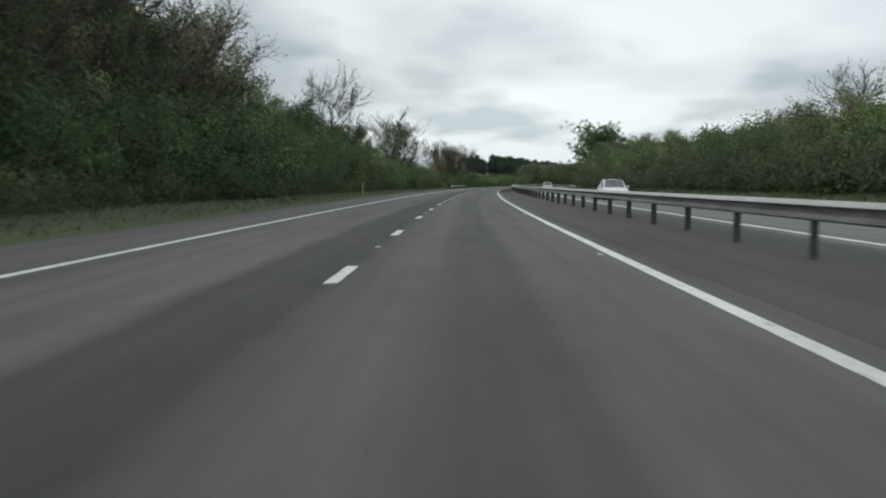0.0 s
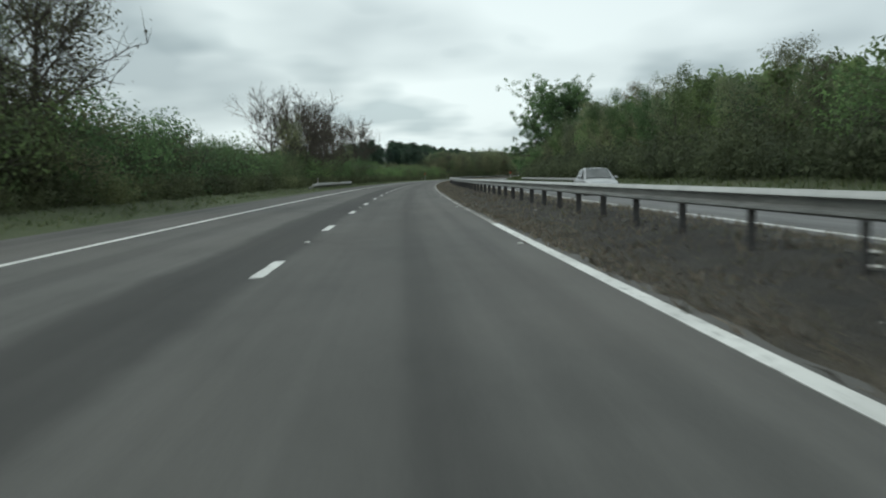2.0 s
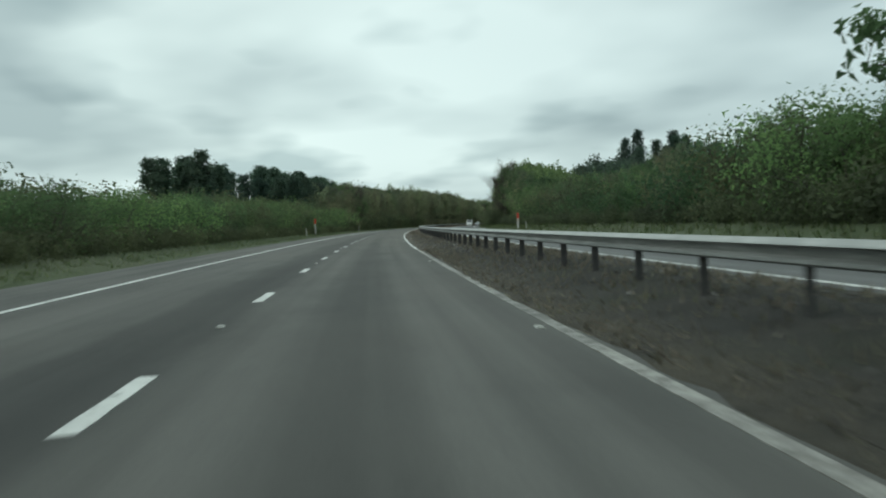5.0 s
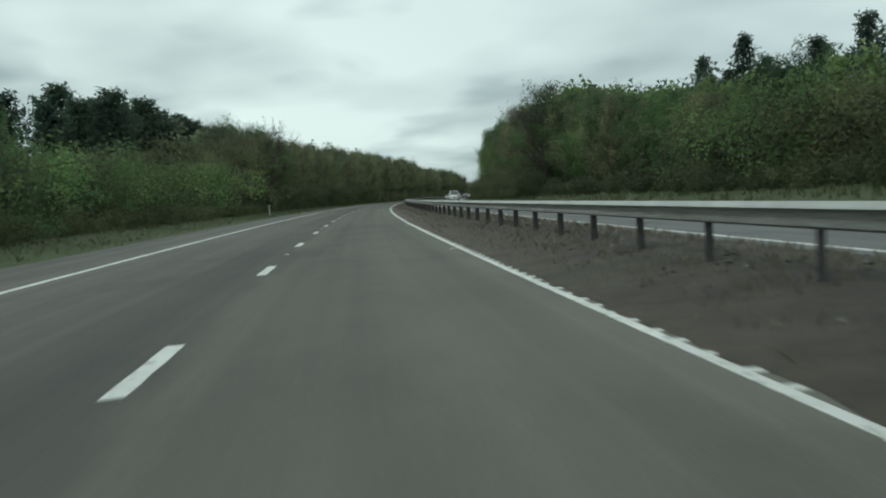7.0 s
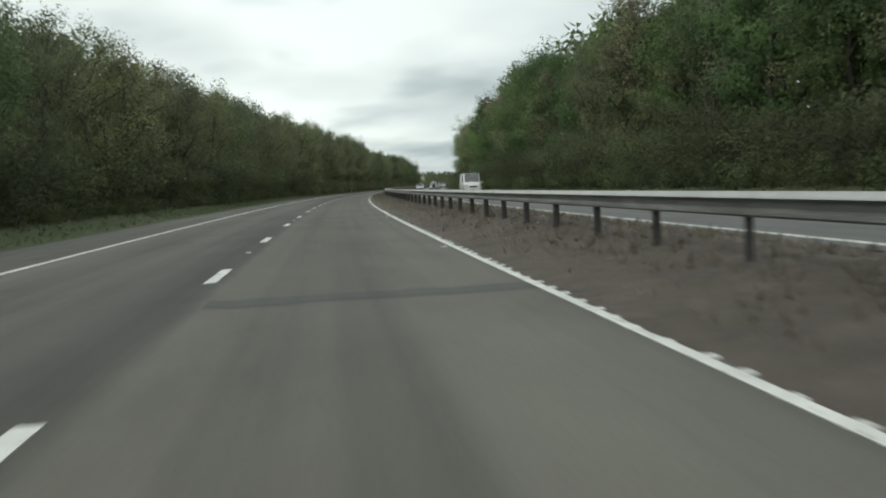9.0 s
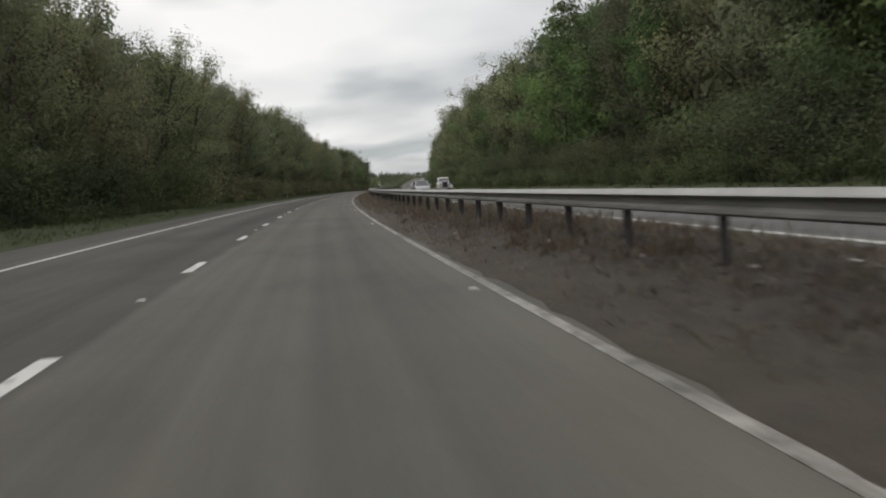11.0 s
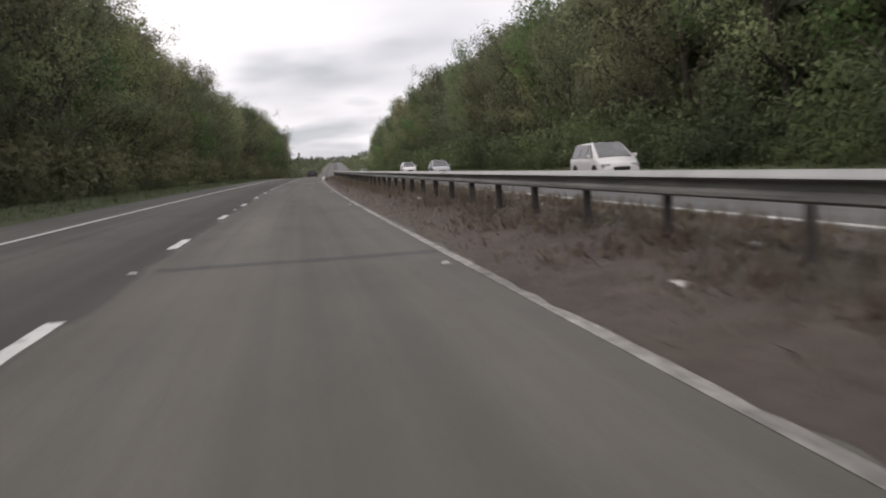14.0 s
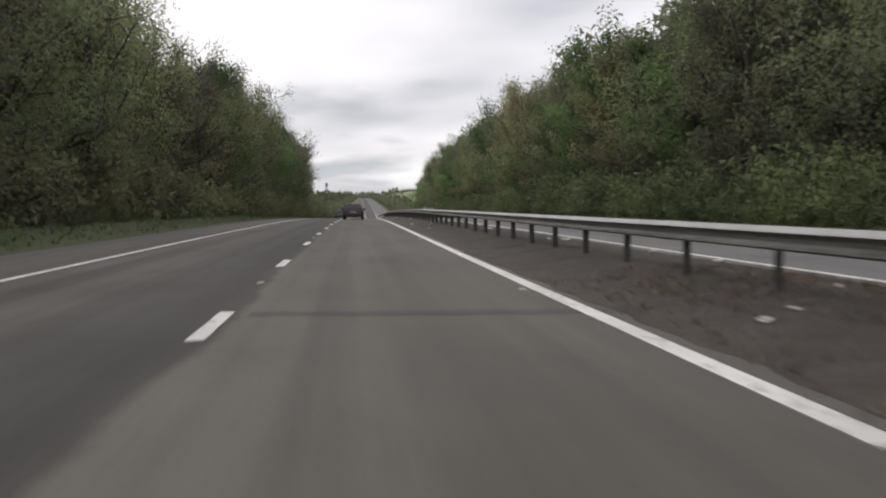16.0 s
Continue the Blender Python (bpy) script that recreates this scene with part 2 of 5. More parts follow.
k = Mat("field_grass", 0.95)
v = k.coords("Object")
c = k.ramp(k.noise(v, 0.02, 4.0, 0.6), [(0.35, (0.15, 0.19, 0.085)), (0.62, (0.21, 0.25, 0.12))])
k.base(k.mix(c, k.ramp(k.noise(v, 0.4, 5.0), [(0.35, grey(0.8)), (0.65, grey(1.1))]), 0.8, "MULTIPLY"))
M_FIELD = k.m

k = Mat("reserve_soil", 0.95)
v = k.coords("Object")
clod = k.noise(v, 1.5, 9.0, 0.8)
patch = k.noise(v, 0.35, 6.0, 0.7)
damp = k.mix(k.ramp(clod, [(0.34, (0.026, 0.026, 0.022)), (0.5, (0.052, 0.050, 0.042)), (0.68, (0.086, 0.082, 0.068))]),
             k.ramp(patch, [(0.38, (0.033, 0.031, 0.027)), (0.52, (0.078, 0.070, 0.058)), (0.66, (0.062, 0.070, 0.040))]), 0.45)
dry = k.mix(k.ramp(clod, [(0.36, (0.080, 0.070, 0.063)), (0.5, (0.158, 0.138, 0.124)), (0.64, (0.240, 0.212, 0.190))]),
            k.ramp(patch, [(0.36, (0.084, 0.074, 0.067)), (0.50, (0.185, 0.158, 0.142)), (0.66, (0.135, 0.130, 0.096))]), 0.5)
along = k.n.new("ShaderNodeSeparateXYZ")
k.l.new(k.coords("UV"), along.inputs[0])
onward = k.n.new("ShaderNodeMapRange")
onward.inputs["From Min"].default_value, onward.inputs["From Max"].default_value = 278.0, 1078.0
k.l.new(along.outputs["Y"], onward.inputs["Value"])
# damp, dry, damp again and dry from there on
dryness = k.ramp(onward.outputs[0], [(0.03, grey(0.0)), (0.22, grey(1.0)), (0.30, grey(0.85)), (0.37, grey(0.36)), (0.45, grey(0.45)), (0.52, grey(0.9)), (0.64, grey(0.9)), (0.69, grey(0.42)), (1.0, grey(0.5))])
edge = k.n.new("ShaderNodeMapRange")
edge.inputs["From Min"].default_value, edge.inputs["From Max"].default_value = 4.75, 4.05
k.l.new(along.outputs["X"], edge.inputs["Value"])
straw = k.mix(grey(0.0), k.ramp(k.noise(v, 0.9, 6.0, 0.7), [(0.38, grey(0.1)), (0.58, grey(1.0))]), edge.outputs[0])
damp = k.mix(damp, (0.115, 0.100, 0.074), straw)
tone = k.ramp(onward.outputs[0], [(0.645, (1.03, 0.99, 0.95)), (0.70, (0.84, 0.85, 0.90))])
k.base(k.mix(damp, k.mix(dry, tone, 1.0, "MULTIPLY"), dryness))
k.bump(k.noise(v, 7.0, 7.0, 0.75), 0.9, 0.12)
M_SOIL = k.m

def steel(name, shade_from, shade_to):
    """Galvanised steel, its sky-lit top and shaded lower face painted in by height."""
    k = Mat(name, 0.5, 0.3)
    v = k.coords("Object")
    lit_top = k.ramp(k.noise(v, 1.5, 6.0, 0.7), [(0.3, (0.34, 0.345, 0.335)), (0.65, (0.47, 0.475, 0.46))])
    shaded_face = k.ramp(k.noise(k.coords("Object", (0.7, 0.7, 8)), 1.0, 5.0, 0.7), [(0.35, (0.105, 0.108, 0.10)), (0.65, (0.22, 0.222, 0.21))])
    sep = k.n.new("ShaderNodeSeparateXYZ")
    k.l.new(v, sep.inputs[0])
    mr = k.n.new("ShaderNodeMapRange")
    mr.inputs["From Min"].default_value, mr.inputs["From Max"].default_value = shade_from, shade_to
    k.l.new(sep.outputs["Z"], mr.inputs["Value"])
    k.base(k.mix(shaded_face, lit_top, mr.outputs[0]))
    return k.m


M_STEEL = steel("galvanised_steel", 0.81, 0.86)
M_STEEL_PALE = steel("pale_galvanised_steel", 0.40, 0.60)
k = Mat("weathered_post_steel", 0.7, 0.2)
v = k.coords("Object")
k.base(k.ramp(k.noise(v, 5.0, 5.0, 0.7), [(0.3, (0.05, 0.05, 0.052)), (0.7, (0.12, 0.115, 0.11))]))
M_POST = k.m


def thin(k, color, share=0.5):
    """Lets light through a thin leaf or blade."""
    k.base(color)
    tr = k.n.new("ShaderNodeBsdfTranslucent")
    k.l.new(color, tr.inputs["Color"])
    mx = k.n.new("ShaderNodeMixShader")
    mx.inputs["Fac"].default_value = share
    k.l.new(k.b.outputs[0], mx.inputs[1])
    k.l.new(tr.outputs[0], mx.inputs[2])
    k.l.new(mx.outputs[0], k.n["Material Output"].inputs["Surface"])
    k.b.inputs["Specular IOR Level"].default_value = 0.2


def leaf_mat(name, a, b, dry):
    """a, b: shaded and outer leaf colour of a clump; dry: buds and old leaf."""
    k = Mat(name, 0.75)
    v = k.coords("Object")
    clump = k.noise(v, 0.55, 3.0, 0.6)
    broad = k.noise(k.coords("Object"), 0.11, 2.0)
    c = k.ramp(clump, [(0.32, a), (0.6, b), (0.78, dry)])
    c = k.mix(c, k.ramp(k.random_island(), [(0.0, grey(0.95)), (1.0, grey(1.05))]), 1.0, "MULTIPLY")
    c = k.mix(c, k.ramp(broad, [(0.35, (0.66, 0.67, 0.68)), (0.65, (1.34, 1.34, 1.20))]), 1.0, "MULTIPLY")
    tone = k.ramp(k.random_object(), [(0.0, (0.72, 0.70, 0.68)), (0.2, (1.22, 1.10, 0.96)), (0.4, (0.92, 1.02, 0.92)), (0.6, (1.42, 1.46, 1.14)), (0.8, (0.82, 0.84, 0.82)), (1.0, (1.34, 1.26, 1.04))])
    c = k.mix(c, tone, 1.0, "MULTIPLY")
    thin(k, c)
    return k.m


M_LEAF = leaf_mat("spring_leaves", (0.093, 0.144, 0.078), (0.159, 0.236, 0.120), (0.205, 0.271, 0.146))
M_LEAF_DARK = leaf_mat("dark_leaves", (0.073, 0.122, 0.073), (0.127, 0.196, 0.112), (0.169, 0.233, 0.135))
M_LEAF_BROWN = leaf_mat("budding_leaves", (0.180, 0.197, 0.144), (0.266, 0.288, 0.198), (0.314, 0.348, 0.228))
M_HEDGE = leaf_mat("hedge_leaves", (0.085, 0.101, 0.070), (0.134, 0.157, 0.101), (0.166, 0.187, 0.120))
# far hill foliage: distance haze mixed into the leaf colours as paler grey
M_FAR_LEAF = leaf_mat("hill_leaves", (0.098, 0.110, 0.086), (0.150, 0.165, 0.125), (0.190, 0.200, 0.150))
M_BUD = leaf_mat("dark_buds", (0.045, 0.043, 0.034), (0.075, 0.070, 0.054), (0.095, 0.095, 0.065))
M_NEEDLE = leaf_mat("pine_needles", (0.051, 0.078, 0.074), (0.075, 0.110, 0.096), (0.099, 0.136, 0.112))

k = Mat("bark", 0.9)
v = k.coords("Object", (1, 1, 0.25))
k.base(k.ramp(k.noise(v, 9.0, 5.0, 0.7), [(0.3, (0.035, 0.03, 0.024)), (0.7, (0.10, 0.09, 0.075))]))
k.bump(k.noise(v, 14.0, 4.0), 0.6, 0.03)
M_BARK = k.m
k = Mat("pale_twig_bark", 0.9)
v = k.coords("Object", (1, 1, 0.3))
k.base(k.ramp(k.noise(v, 7.0, 4.0), [(0.3, (0.05, 0.044, 0.036)), (0.7, (0.115, 0.10, 0.082))]))
M_TWIG = k.m
k = Mat("dry_weeds", 0.9)
thin(k, k.ramp(k.random_island(), [(0.0, (0.24, 0.205, 0.165)), (0.6, (0.40, 0.345, 0.275)), (1.0, (0.29, 0.275, 0.18))]))
M_WEED = k.m
k = Mat("red_brown_dock", 0.9)
thin(k, k.ramp(k.random_island(), [(0.0, (0.17, 0.125, 0.10)), (0.6, (0.29, 0.215, 0.17)), (1.0, (0.36, 0.30, 0.225))]))
M_DOCK = k.m
k = Mat("grass_blades", 0.8)
thin(k, k.ramp(k.random_island(), [(0.0, (0.10, 0.145, 0.058)), (0.6, (0.17, 0.22, 0.092)), (1.0, (0.22, 0.23, 0.12))]))
M_BLADE = k.m


def plain(name, color, rough=0.5, metal=0.0, spot=0.12):
    k = Mat(name, rough, metal)
    n = k.noise(k.coords("Object"), 6.0, 4.0)
    k.base(k.ramp(n, [(0.3, tuple(x * (1 - spot) for x in color)), (0.7, tuple(min(1, x * (1 + spot)) for x in color))]))
    return k.m


M_RED = plain("red_plastic", (0.55, 0.06, 0.035), 0.5)
M_WHITE = plain("dirty_white_plastic", (0.52, 0.52, 0.49), 0.6, 0, 0.2)
k = Mat("loose_stone", 0.9)
k.base(k.ramp(k.random_island(), [(0.0, (0.05, 0.048, 0.044)), (0.7, (0.13, 0.125, 0.115)), (1.0, (0.26, 0.25, 0.235))]))
M_STONE = k.m
M_LITTER = plain("crumpled_paper", (0.58, 0.57, 0.54), 0.8, 0, 0.25)
M_TYRE = plain("tyre_rubber", (0.02, 0.02, 0.021), 0.85)
M_RIM = plain("alloy_rim", (0.42, 0.42, 0.43), 0.35, 0.8)
M_TRIM = plain("black_trim", (0.02, 0.02, 0.022), 0.5)
M_CHROME = plain("chrome_strip", (0.6, 0.6, 0.6), 0.2, 1.0, 0.03)
M_LAMP_RED = plain("red_tail_lens", (0.10, 0.012, 0.016), 0.3)
M_LAMP_CLEAR = plain("clear_head_lens", (0.55, 0.56, 0.57), 0.12, 0.3)
M_PLATE_Y = plain("pale_yellow_plate", (0.34, 0.31, 0.20), 0.5)
M_PLATE_W = plain("white_plate", (0.65, 0.65, 0.62), 0.5)
M_INK = plain("black_bars", (0.02, 0.02, 0.02), 0.6)


def car_paint(name, color, metal=0.3, coat=0.25, rough=0.28):
    k = Mat(name, rough, metal, color)
    n = k.noise(k.coords("Object"), 2.5, 5.0)
    k.base(k.ramp(n, [(0.3, tuple(x * 0.88 for x in color)), (0.7, color)]))
    k.b.inputs["Coat Weight"].default_value = coat
    k.b.inputs["Coat Roughness"].default_value = 0.08
    return k.m


M_DARK_BLUE = car_paint("midnight_blue_paint", (0.012, 0.010, 0.018), 0.0, 0.05, 0.4)
M_SILVER = car_paint("silver_paint", (0.46, 0.47, 0.48), 0.5)
M_CAR_WHITE = car_paint("white_paint", (0.74, 0.74, 0.73), 0.0)
M_PALE_GREY = car_paint("dull_grey_paint", (0.07, 0.074, 0.078), 0.2, 0.1)
k = Mat("tinted_glass", 0.06, 0.0, (0.012, 0.014, 0.015))
k.b.inputs["Specular IOR Level"].default_value = 0.5
k.base(k.ramp(k.noise(k.coords("Object"), 1.5, 2.0), [(0.3, (0.010, 0.012, 0.013)), (0.7, (0.02, 0.022, 0.024))]))
M_GLASS = k.m
# windscreen glass with the sky's reflection painted in as a pale grey base
k = Mat("pale_windscreen", 0.1, 0.0)
k.b.inputs["Specular IOR Level"].default_value = 1.0
k.base(k.ramp(k.noise(k.coords("Object"), 1.5, 2.0), [(0.3, (0.07, 0.075, 0.075)), (0.7, (0.14, 0.145, 0.145))]))
M_SCREEN = k.m

# ---------------------------------------------------------------- building helpers


def mesh_from(name, verts, faces, material, uvs=None, smooth=False):
    me = bpy.data.meshes.new(name)
    me.from_pydata([tuple(v) for v in verts], [], faces)
    me.materials.append(material)
    if uvs is not None:
        lay = me.uv_layers.new(name="UVMap")
        idx = np.empty(len(me.loops), dtype=np.int32)
        me.loops.foreach_get("vertex_index", idx)
        lay.data.foreach_set("uv", np.asarray(uvs, dtype=np.float32)[idx].ravel())
    if smooth:
        me.polygons.foreach_set("use_smooth", [True] * len(me.polygons))
    me.update()
    return me


def part(name, data, parent=None, label="", kind=""):
    """Links mesh data as one object, under a thing where one is given."""
    ob = new(name, data)
    if parent is not None:
        ob.parent = parent
    return tagged(ob, label, kind=kind)


def bm_mesh(name, bm, material, smooth=False):
    me = bpy.data.meshes.new(name)
    bmesh.ops.recalc_face_normals(bm, faces=bm.faces)
    bm.to_mesh(me)
    bm.free()
    me.materials.append(material)
    if smooth:
        me.polygons.foreach_set("use_smooth", [True] * len(me.polygons))
    return me


def box_bm(size, centre=(0, 0, 0), bevel=0.0, bm=None):
    own = bm or bmesh.new()
    r = bmesh.ops.create_cube(own, size=1.0)
    for v in r["verts"]:
        v.co = Vector((v.co.x * size[0] + centre[0], v.co.y * size[1] + centre[1], v.co.z * size[2] + centre[2]))
    if bevel:
        ed = list({e for v in r["verts"] for e in v.link_edges})
        bmesh.ops.bevel(own, geom=ed, offset=bevel, segments=2, affect="EDGES", profile=0.5)
    return own


def sweep(name, s_list, profile, material, smooth=False, closed=False, caps=False, zs=None):
    """A strip along the road: profile is (lat, z) pairs."""
    verts, uvs, faces, n = [], [], [], len(profile)
    for i, s in enumerate(s_list):
        dz = zs[i] if zs else 0.0
        for lat, z in profile:
            verts.append(at(s, lat, z + dz))
            uvs.append((lat, s))
    m = n if closed else n - 1
    for i in range(len(s_list) - 1):
        for j in range(m):
            a, b = i * n + j, i * n + (j + 1) % n
            faces.append((a, b, b + n, a + n))
    if caps:
        faces.append(tuple(range(n)))
        faces.append(tuple(reversed(range((len(s_list) - 1) * n, len(s_list) * n))))
    return mesh_from(name, verts, faces, material, uvs, smooth)


# ---------------------------------------------------------------- ground, carriageways, markings
S_NEAR = list(np.arange(-60.0, 1301.0, 4.0))
S_ALL = [-1500.0, -1000.0, -600.0, -300.0, -150.0, -100.0] + S_NEAR + [1350.0, 1400.0, 1500.0, 1600.0, 1700.0, 1800.0, 2000.0, 2200.0, 2400.0, 2600.0, 2800.0, 3000.0]
GROUND = [(-1500, 1.0), (-200, 1.0), (-40, 0.9), (-22, 0.8), (-14, 0.5), (-11, 0.36), (-9, 0.24), (-7.6, 0.10), (-6.7, 0.03), (-6.3, -0.02), (-6.0, -0.12),
          (4.6, -0.12), (8.0, -0.12), (17.4, -0.12), (17.7, -0.02), (18.2, 0.06), (19.5, 0.2), (21.5, 0.42), (24, 0.7), (28, 0.9), (36, 1.0), (300, 1.0), (1200, 1.0)]


def ground_z(lat):
    return float(np.interp(lat, [g[0] for g in GROUND], [g[1] for g in GROUND]))


tagged(part("ground", sweep("ground", S_ALL, GROUND, M_GRASS, smooth=True)), "rough green verges and fields beside the road", "ground", kind="structure")
road = tagged(part("road", sweep("road", S_ALL, [(-6.38, -0.11), (-6.36, -0.01), (-5.0, 0.0), (-3.0, 0.0), (-1.0, 0.0), (1.0, 0.0), (3.0, 0.0), (4.6, 0.0), (4.7, -0.11)], M_ROAD)),
              "worn grey asphalt carriageway with two lanes", "road", kind="structure")
far_road = tagged(part("far_road", sweep("far_road", S_ALL, [(8.2, -0.11), (8.3, 0.0), (10.0, 0.0), (13.0, 0.0), (16.0, 0.0), (17.45, 0.0), (17.55, -0.11)], M_FAR_ROAD)),
                  "pale grey asphalt carriageway for oncoming traffic", "road", kind="structure")


def reserve_strip(name, s_list, first, ragged, material, label):
    """The raised strip between the carriageways, its near edge creeping over the asphalt."""
    r = random.Random(int(s_list[0]))
    v, uvs, f, n = [], [], [], 10
    for s in s_list:
        near = first if first > 4 else float(np.interp(s, [100, 140, 806, 816], [4.12, first, first, 3.98]))
        calm = min(1.0, abs(s - 100) / 6)
        j = (r.uniform(-1, 1) * ragged + ragged * 0.8 * math.sin(s * 0.21)) * calm
        prof = [(near, -0.02), (near + 0.05, 0.014), (near + 0.35, 0.05), (5.0, 0.14), (5.6, 0.22), (6.3, 0.24), (7.2, 0.18), (8.0, 0.07), (8.45, 0.015), (8.5, -0.02)]
        for i, (lat, z) in enumerate(prof):
            lat += j if i < 3 else 0.0
            v.append(at(s, lat, z + (r.uniform(-0.03, 0.03) * calm if 2 < i < 8 else 0.0)))
            uvs.append((lat, s))
    for i in range(len(s_list) - 1):
        for j in range(n - 1):
            a = i * n + j
            f.append((a, a + 1, a + n + 1, a + n))
    return tagged(part(name, mesh_from(name, v, f, material, uvs, True)), label, "central reserve", kind="structure")


reserve_strip("central_reserve_paved", list(np.arange(-60.0, 100.1, 1.0)), 4.12, 0.05, M_GRIT, "grey gritty paved central reserve under the barrier")
reserve = reserve_strip("central_reserve", list(np.arange(100.0, 900.0, 0.5)) + list(np.arange(900.0, 1141.0, 4.0)), 3.81, 0.065, M_SOIL, "brown soil and dead grass central reserve strewn with litter")
reserve_strip("central_reserve_far", [1140.0] + [s for s in S_ALL if s > 1141], 4.15, 0.05, M_GRIT, "grey gritty central reserve on the far hill")

S_LINE = list(np.arange(-60.0, 1301.0, 2.0))


def edge_line(lat, width, material, label, s_list=S_LINE, owner=road):
    h = width / 2
    part("edge_line", sweep("edge_line", s_list, [(lat - h, -0.004), (lat - h, 0.006), (lat + h, 0.006), (lat + h, -0.004)], material), owner, label)


edge_line(-3.78, 0.15, M_PAINT, "solid white edge line")
edge_line(3.74, 0.17, M_PAINT, "solid white edge line", [s for s in S_LINE if s <= 128])
edge_line(3.73, 0.15, M_PAINT_WORN, "broken, worn white edge line", [s for s in S_LINE if 128 <= s <= 316])
edge_line(3.70, 0.10, M_PAINT, "white edge line with raised ribs", [s for s in S_LINE if 316 <= s <= 560])
edge_line(3.73, 0.115, M_PAINT_WORN, "broken, worn white edge line", [s for s in S_LINE if 560 <= s <= 816])
rib = bm_mesh("raised_rib", box_bm((0.17, 0.10, 0.016), (0, 0, 0.004), 0.004), M_PAINT)
rng = random.Random(77)
for i in range(310):
    if rng.random() < 0.92:
        part("raised_rib", rib, road).matrix_basis = on_road(338.0 + 0.55 * i + rng.uniform(-0.05, 0.05), 3.735 + rng.uniform(-0.012, 0.012), 0.0, rng.uniform(-4, 4))
edge_line(3.75, 0.20, M_PAINT, "solid white edge line", [s for s in S_LINE if s >= 816])
edge_line(9.05, 0.18, M_PAINT, "solid white edge line", owner=far_road)
edge_line(16.45, 0.15, M_PAINT, "solid white edge line", owner=far_road)


def slab(name, length, width, height, material):
    """A thin marking with softened, slightly ragged ends."""
    rng = random.Random(len(name))
    n = 6
    v, f = [], []
    for i in range(n):
        y = length * i / (n - 1)
        for x in (-width / 2, width / 2):
            v.append((x + rng.uniform(-0.006, 0.006), y + rng.uniform(-0.03, 0.03) * (i in (0, n - 1)), height))
    for i in range(n - 1):
        f.append((2 * i, 2 * i + 1, 2 * i + 3, 2 * i + 2))
    m = len(v)
    v += [(x, y, -0.003) for x, y, _ in v]
    f += [(0, m, m + 1, 1), (2 * n - 2, 2 * n - 1, m + 2 * n - 1, m + 2 * n - 2)]
    for i in range(n - 1):
        f += [(2 * i, 2 * i + 2, m + 2 * i + 2, m + 2 * i), (2 * i + 1, m + 2 * i + 1, m + 2 * i + 3, 2 * i + 3)]
    return mesh_from(name, v, f, material)


DASH_START, DASH_STEP = 9.61, 9.0
dash = slab("lane_dash", 2.0, 0.15, 0.006, M_PAINT)
for i in range(-5, 125):
    part("lane_dash", dash, road).matrix_basis = on_road(DASH_START + DASH_STEP * i)
    part("lane_dash", dash, far_road).matrix_basis = on_road(DASH_START + 3.1 + DASH_STEP * i, 12.75)


def stud_mesh():
    bm = box_bm((0.09, 0.13, 0.018), (0, 0, 0.006), 0.006)
    for y in (-0.085, 0.085):
        box_bm((0.07, 0.02, 0.012), (0, y * 0.65, 0.018), 0.004, bm)
    return bm_mesh("road_stud", bm, M_WHITE)


stud = stud_mesh()
for i in range(-3, 60):
    part("road_stud", stud, road).matrix_basis = on_road(DASH_START + 5.5 + 18 * i)
    part("road_stud", stud, road).matrix_basis = on_road(DASH_START + 4.2 + 18 * i, 3.52)

# bitumen-sealed joints and patches across the lanes
for s, a, b, w in [(174.8, -6.2, 4.2, 0.35), (176.9, 1.5, 2.6, 0.25), (44.0, 1.2, 2.6, 0.3), (356.0, 0.25, 4.2, 0.8), (366.5, 0.25, 4.2, 0.35), (475.3, 0.25, 4.2, 0.6), (498.0, 0.25, 4.2, 0.5),
                   (595.8, -1.2, 4.2, 0.8), (625.0, -1.2, 4.2, 0.6), (645.0, -5.8, 4.2, 0.9), (680.1, -5.8, 4.2, 0.5), (717.3, 0.25, 4.2, 0.4), (760.0, 0.25, 4.2, 0.3), (821.4, 0.25, 4.2, 0.4)]:
    rng = random.Random(int(s))
    n = 14
    top = [(a + (b - a) * i / n, s + w / 2 + rng.uniform(-0.12, 0.12) * w) for i in range(n + 1)]
    low = [(a + (b - a) * i / n, s - w / 2 + rng.uniform(-0.12, 0.12) * w) for i in range(n + 1)]
    v = [at(y, x, 0.003) for x, y in top + low]
    part("sealed_joint", mesh_from("sealed_joint", v, [(i, i + n + 1, i + n + 2, i + 1) for i in range(n)], M_SEAL_DARK if a < -3 else M_SEAL, top + low), road, "dark bitumen joint across the lanes")

# ---------------------------------------------------------------- safety barriers


def beam_profile(lat, low, high, half=0.1):
    """Open box beam: chamfered top flange, recessed face, lipped foot."""
    left = [(lat - half + 0.012, low), (lat - half - 0.004, low + 0.022), (lat - half + 0.006, low + 0.055), (lat - half + 0.045, low + 0.085), (lat - half + 0.045, high - 0.075), (lat - half - 0.006, high - 0.06), (lat - half + 0.05, high)]
    return left + [(2 * lat - x, z) for x, z in reversed(left)]


def post_mesh(height, w=0.11, d=0.07):
    """Z-section steel post."""
    bm = box_bm((0.012, w, height), (0, 0, height / 2 - 0.3))
    box_bm((d, 0.012, height), (d / 2, w / 2, height / 2 - 0.3), 0, bm)
    box_bm((d, 0.012, height), (-d / 2, -w / 2, height / 2 - 0.3), 0, bm)
    return bm_mesh("post", bm, M_POST)


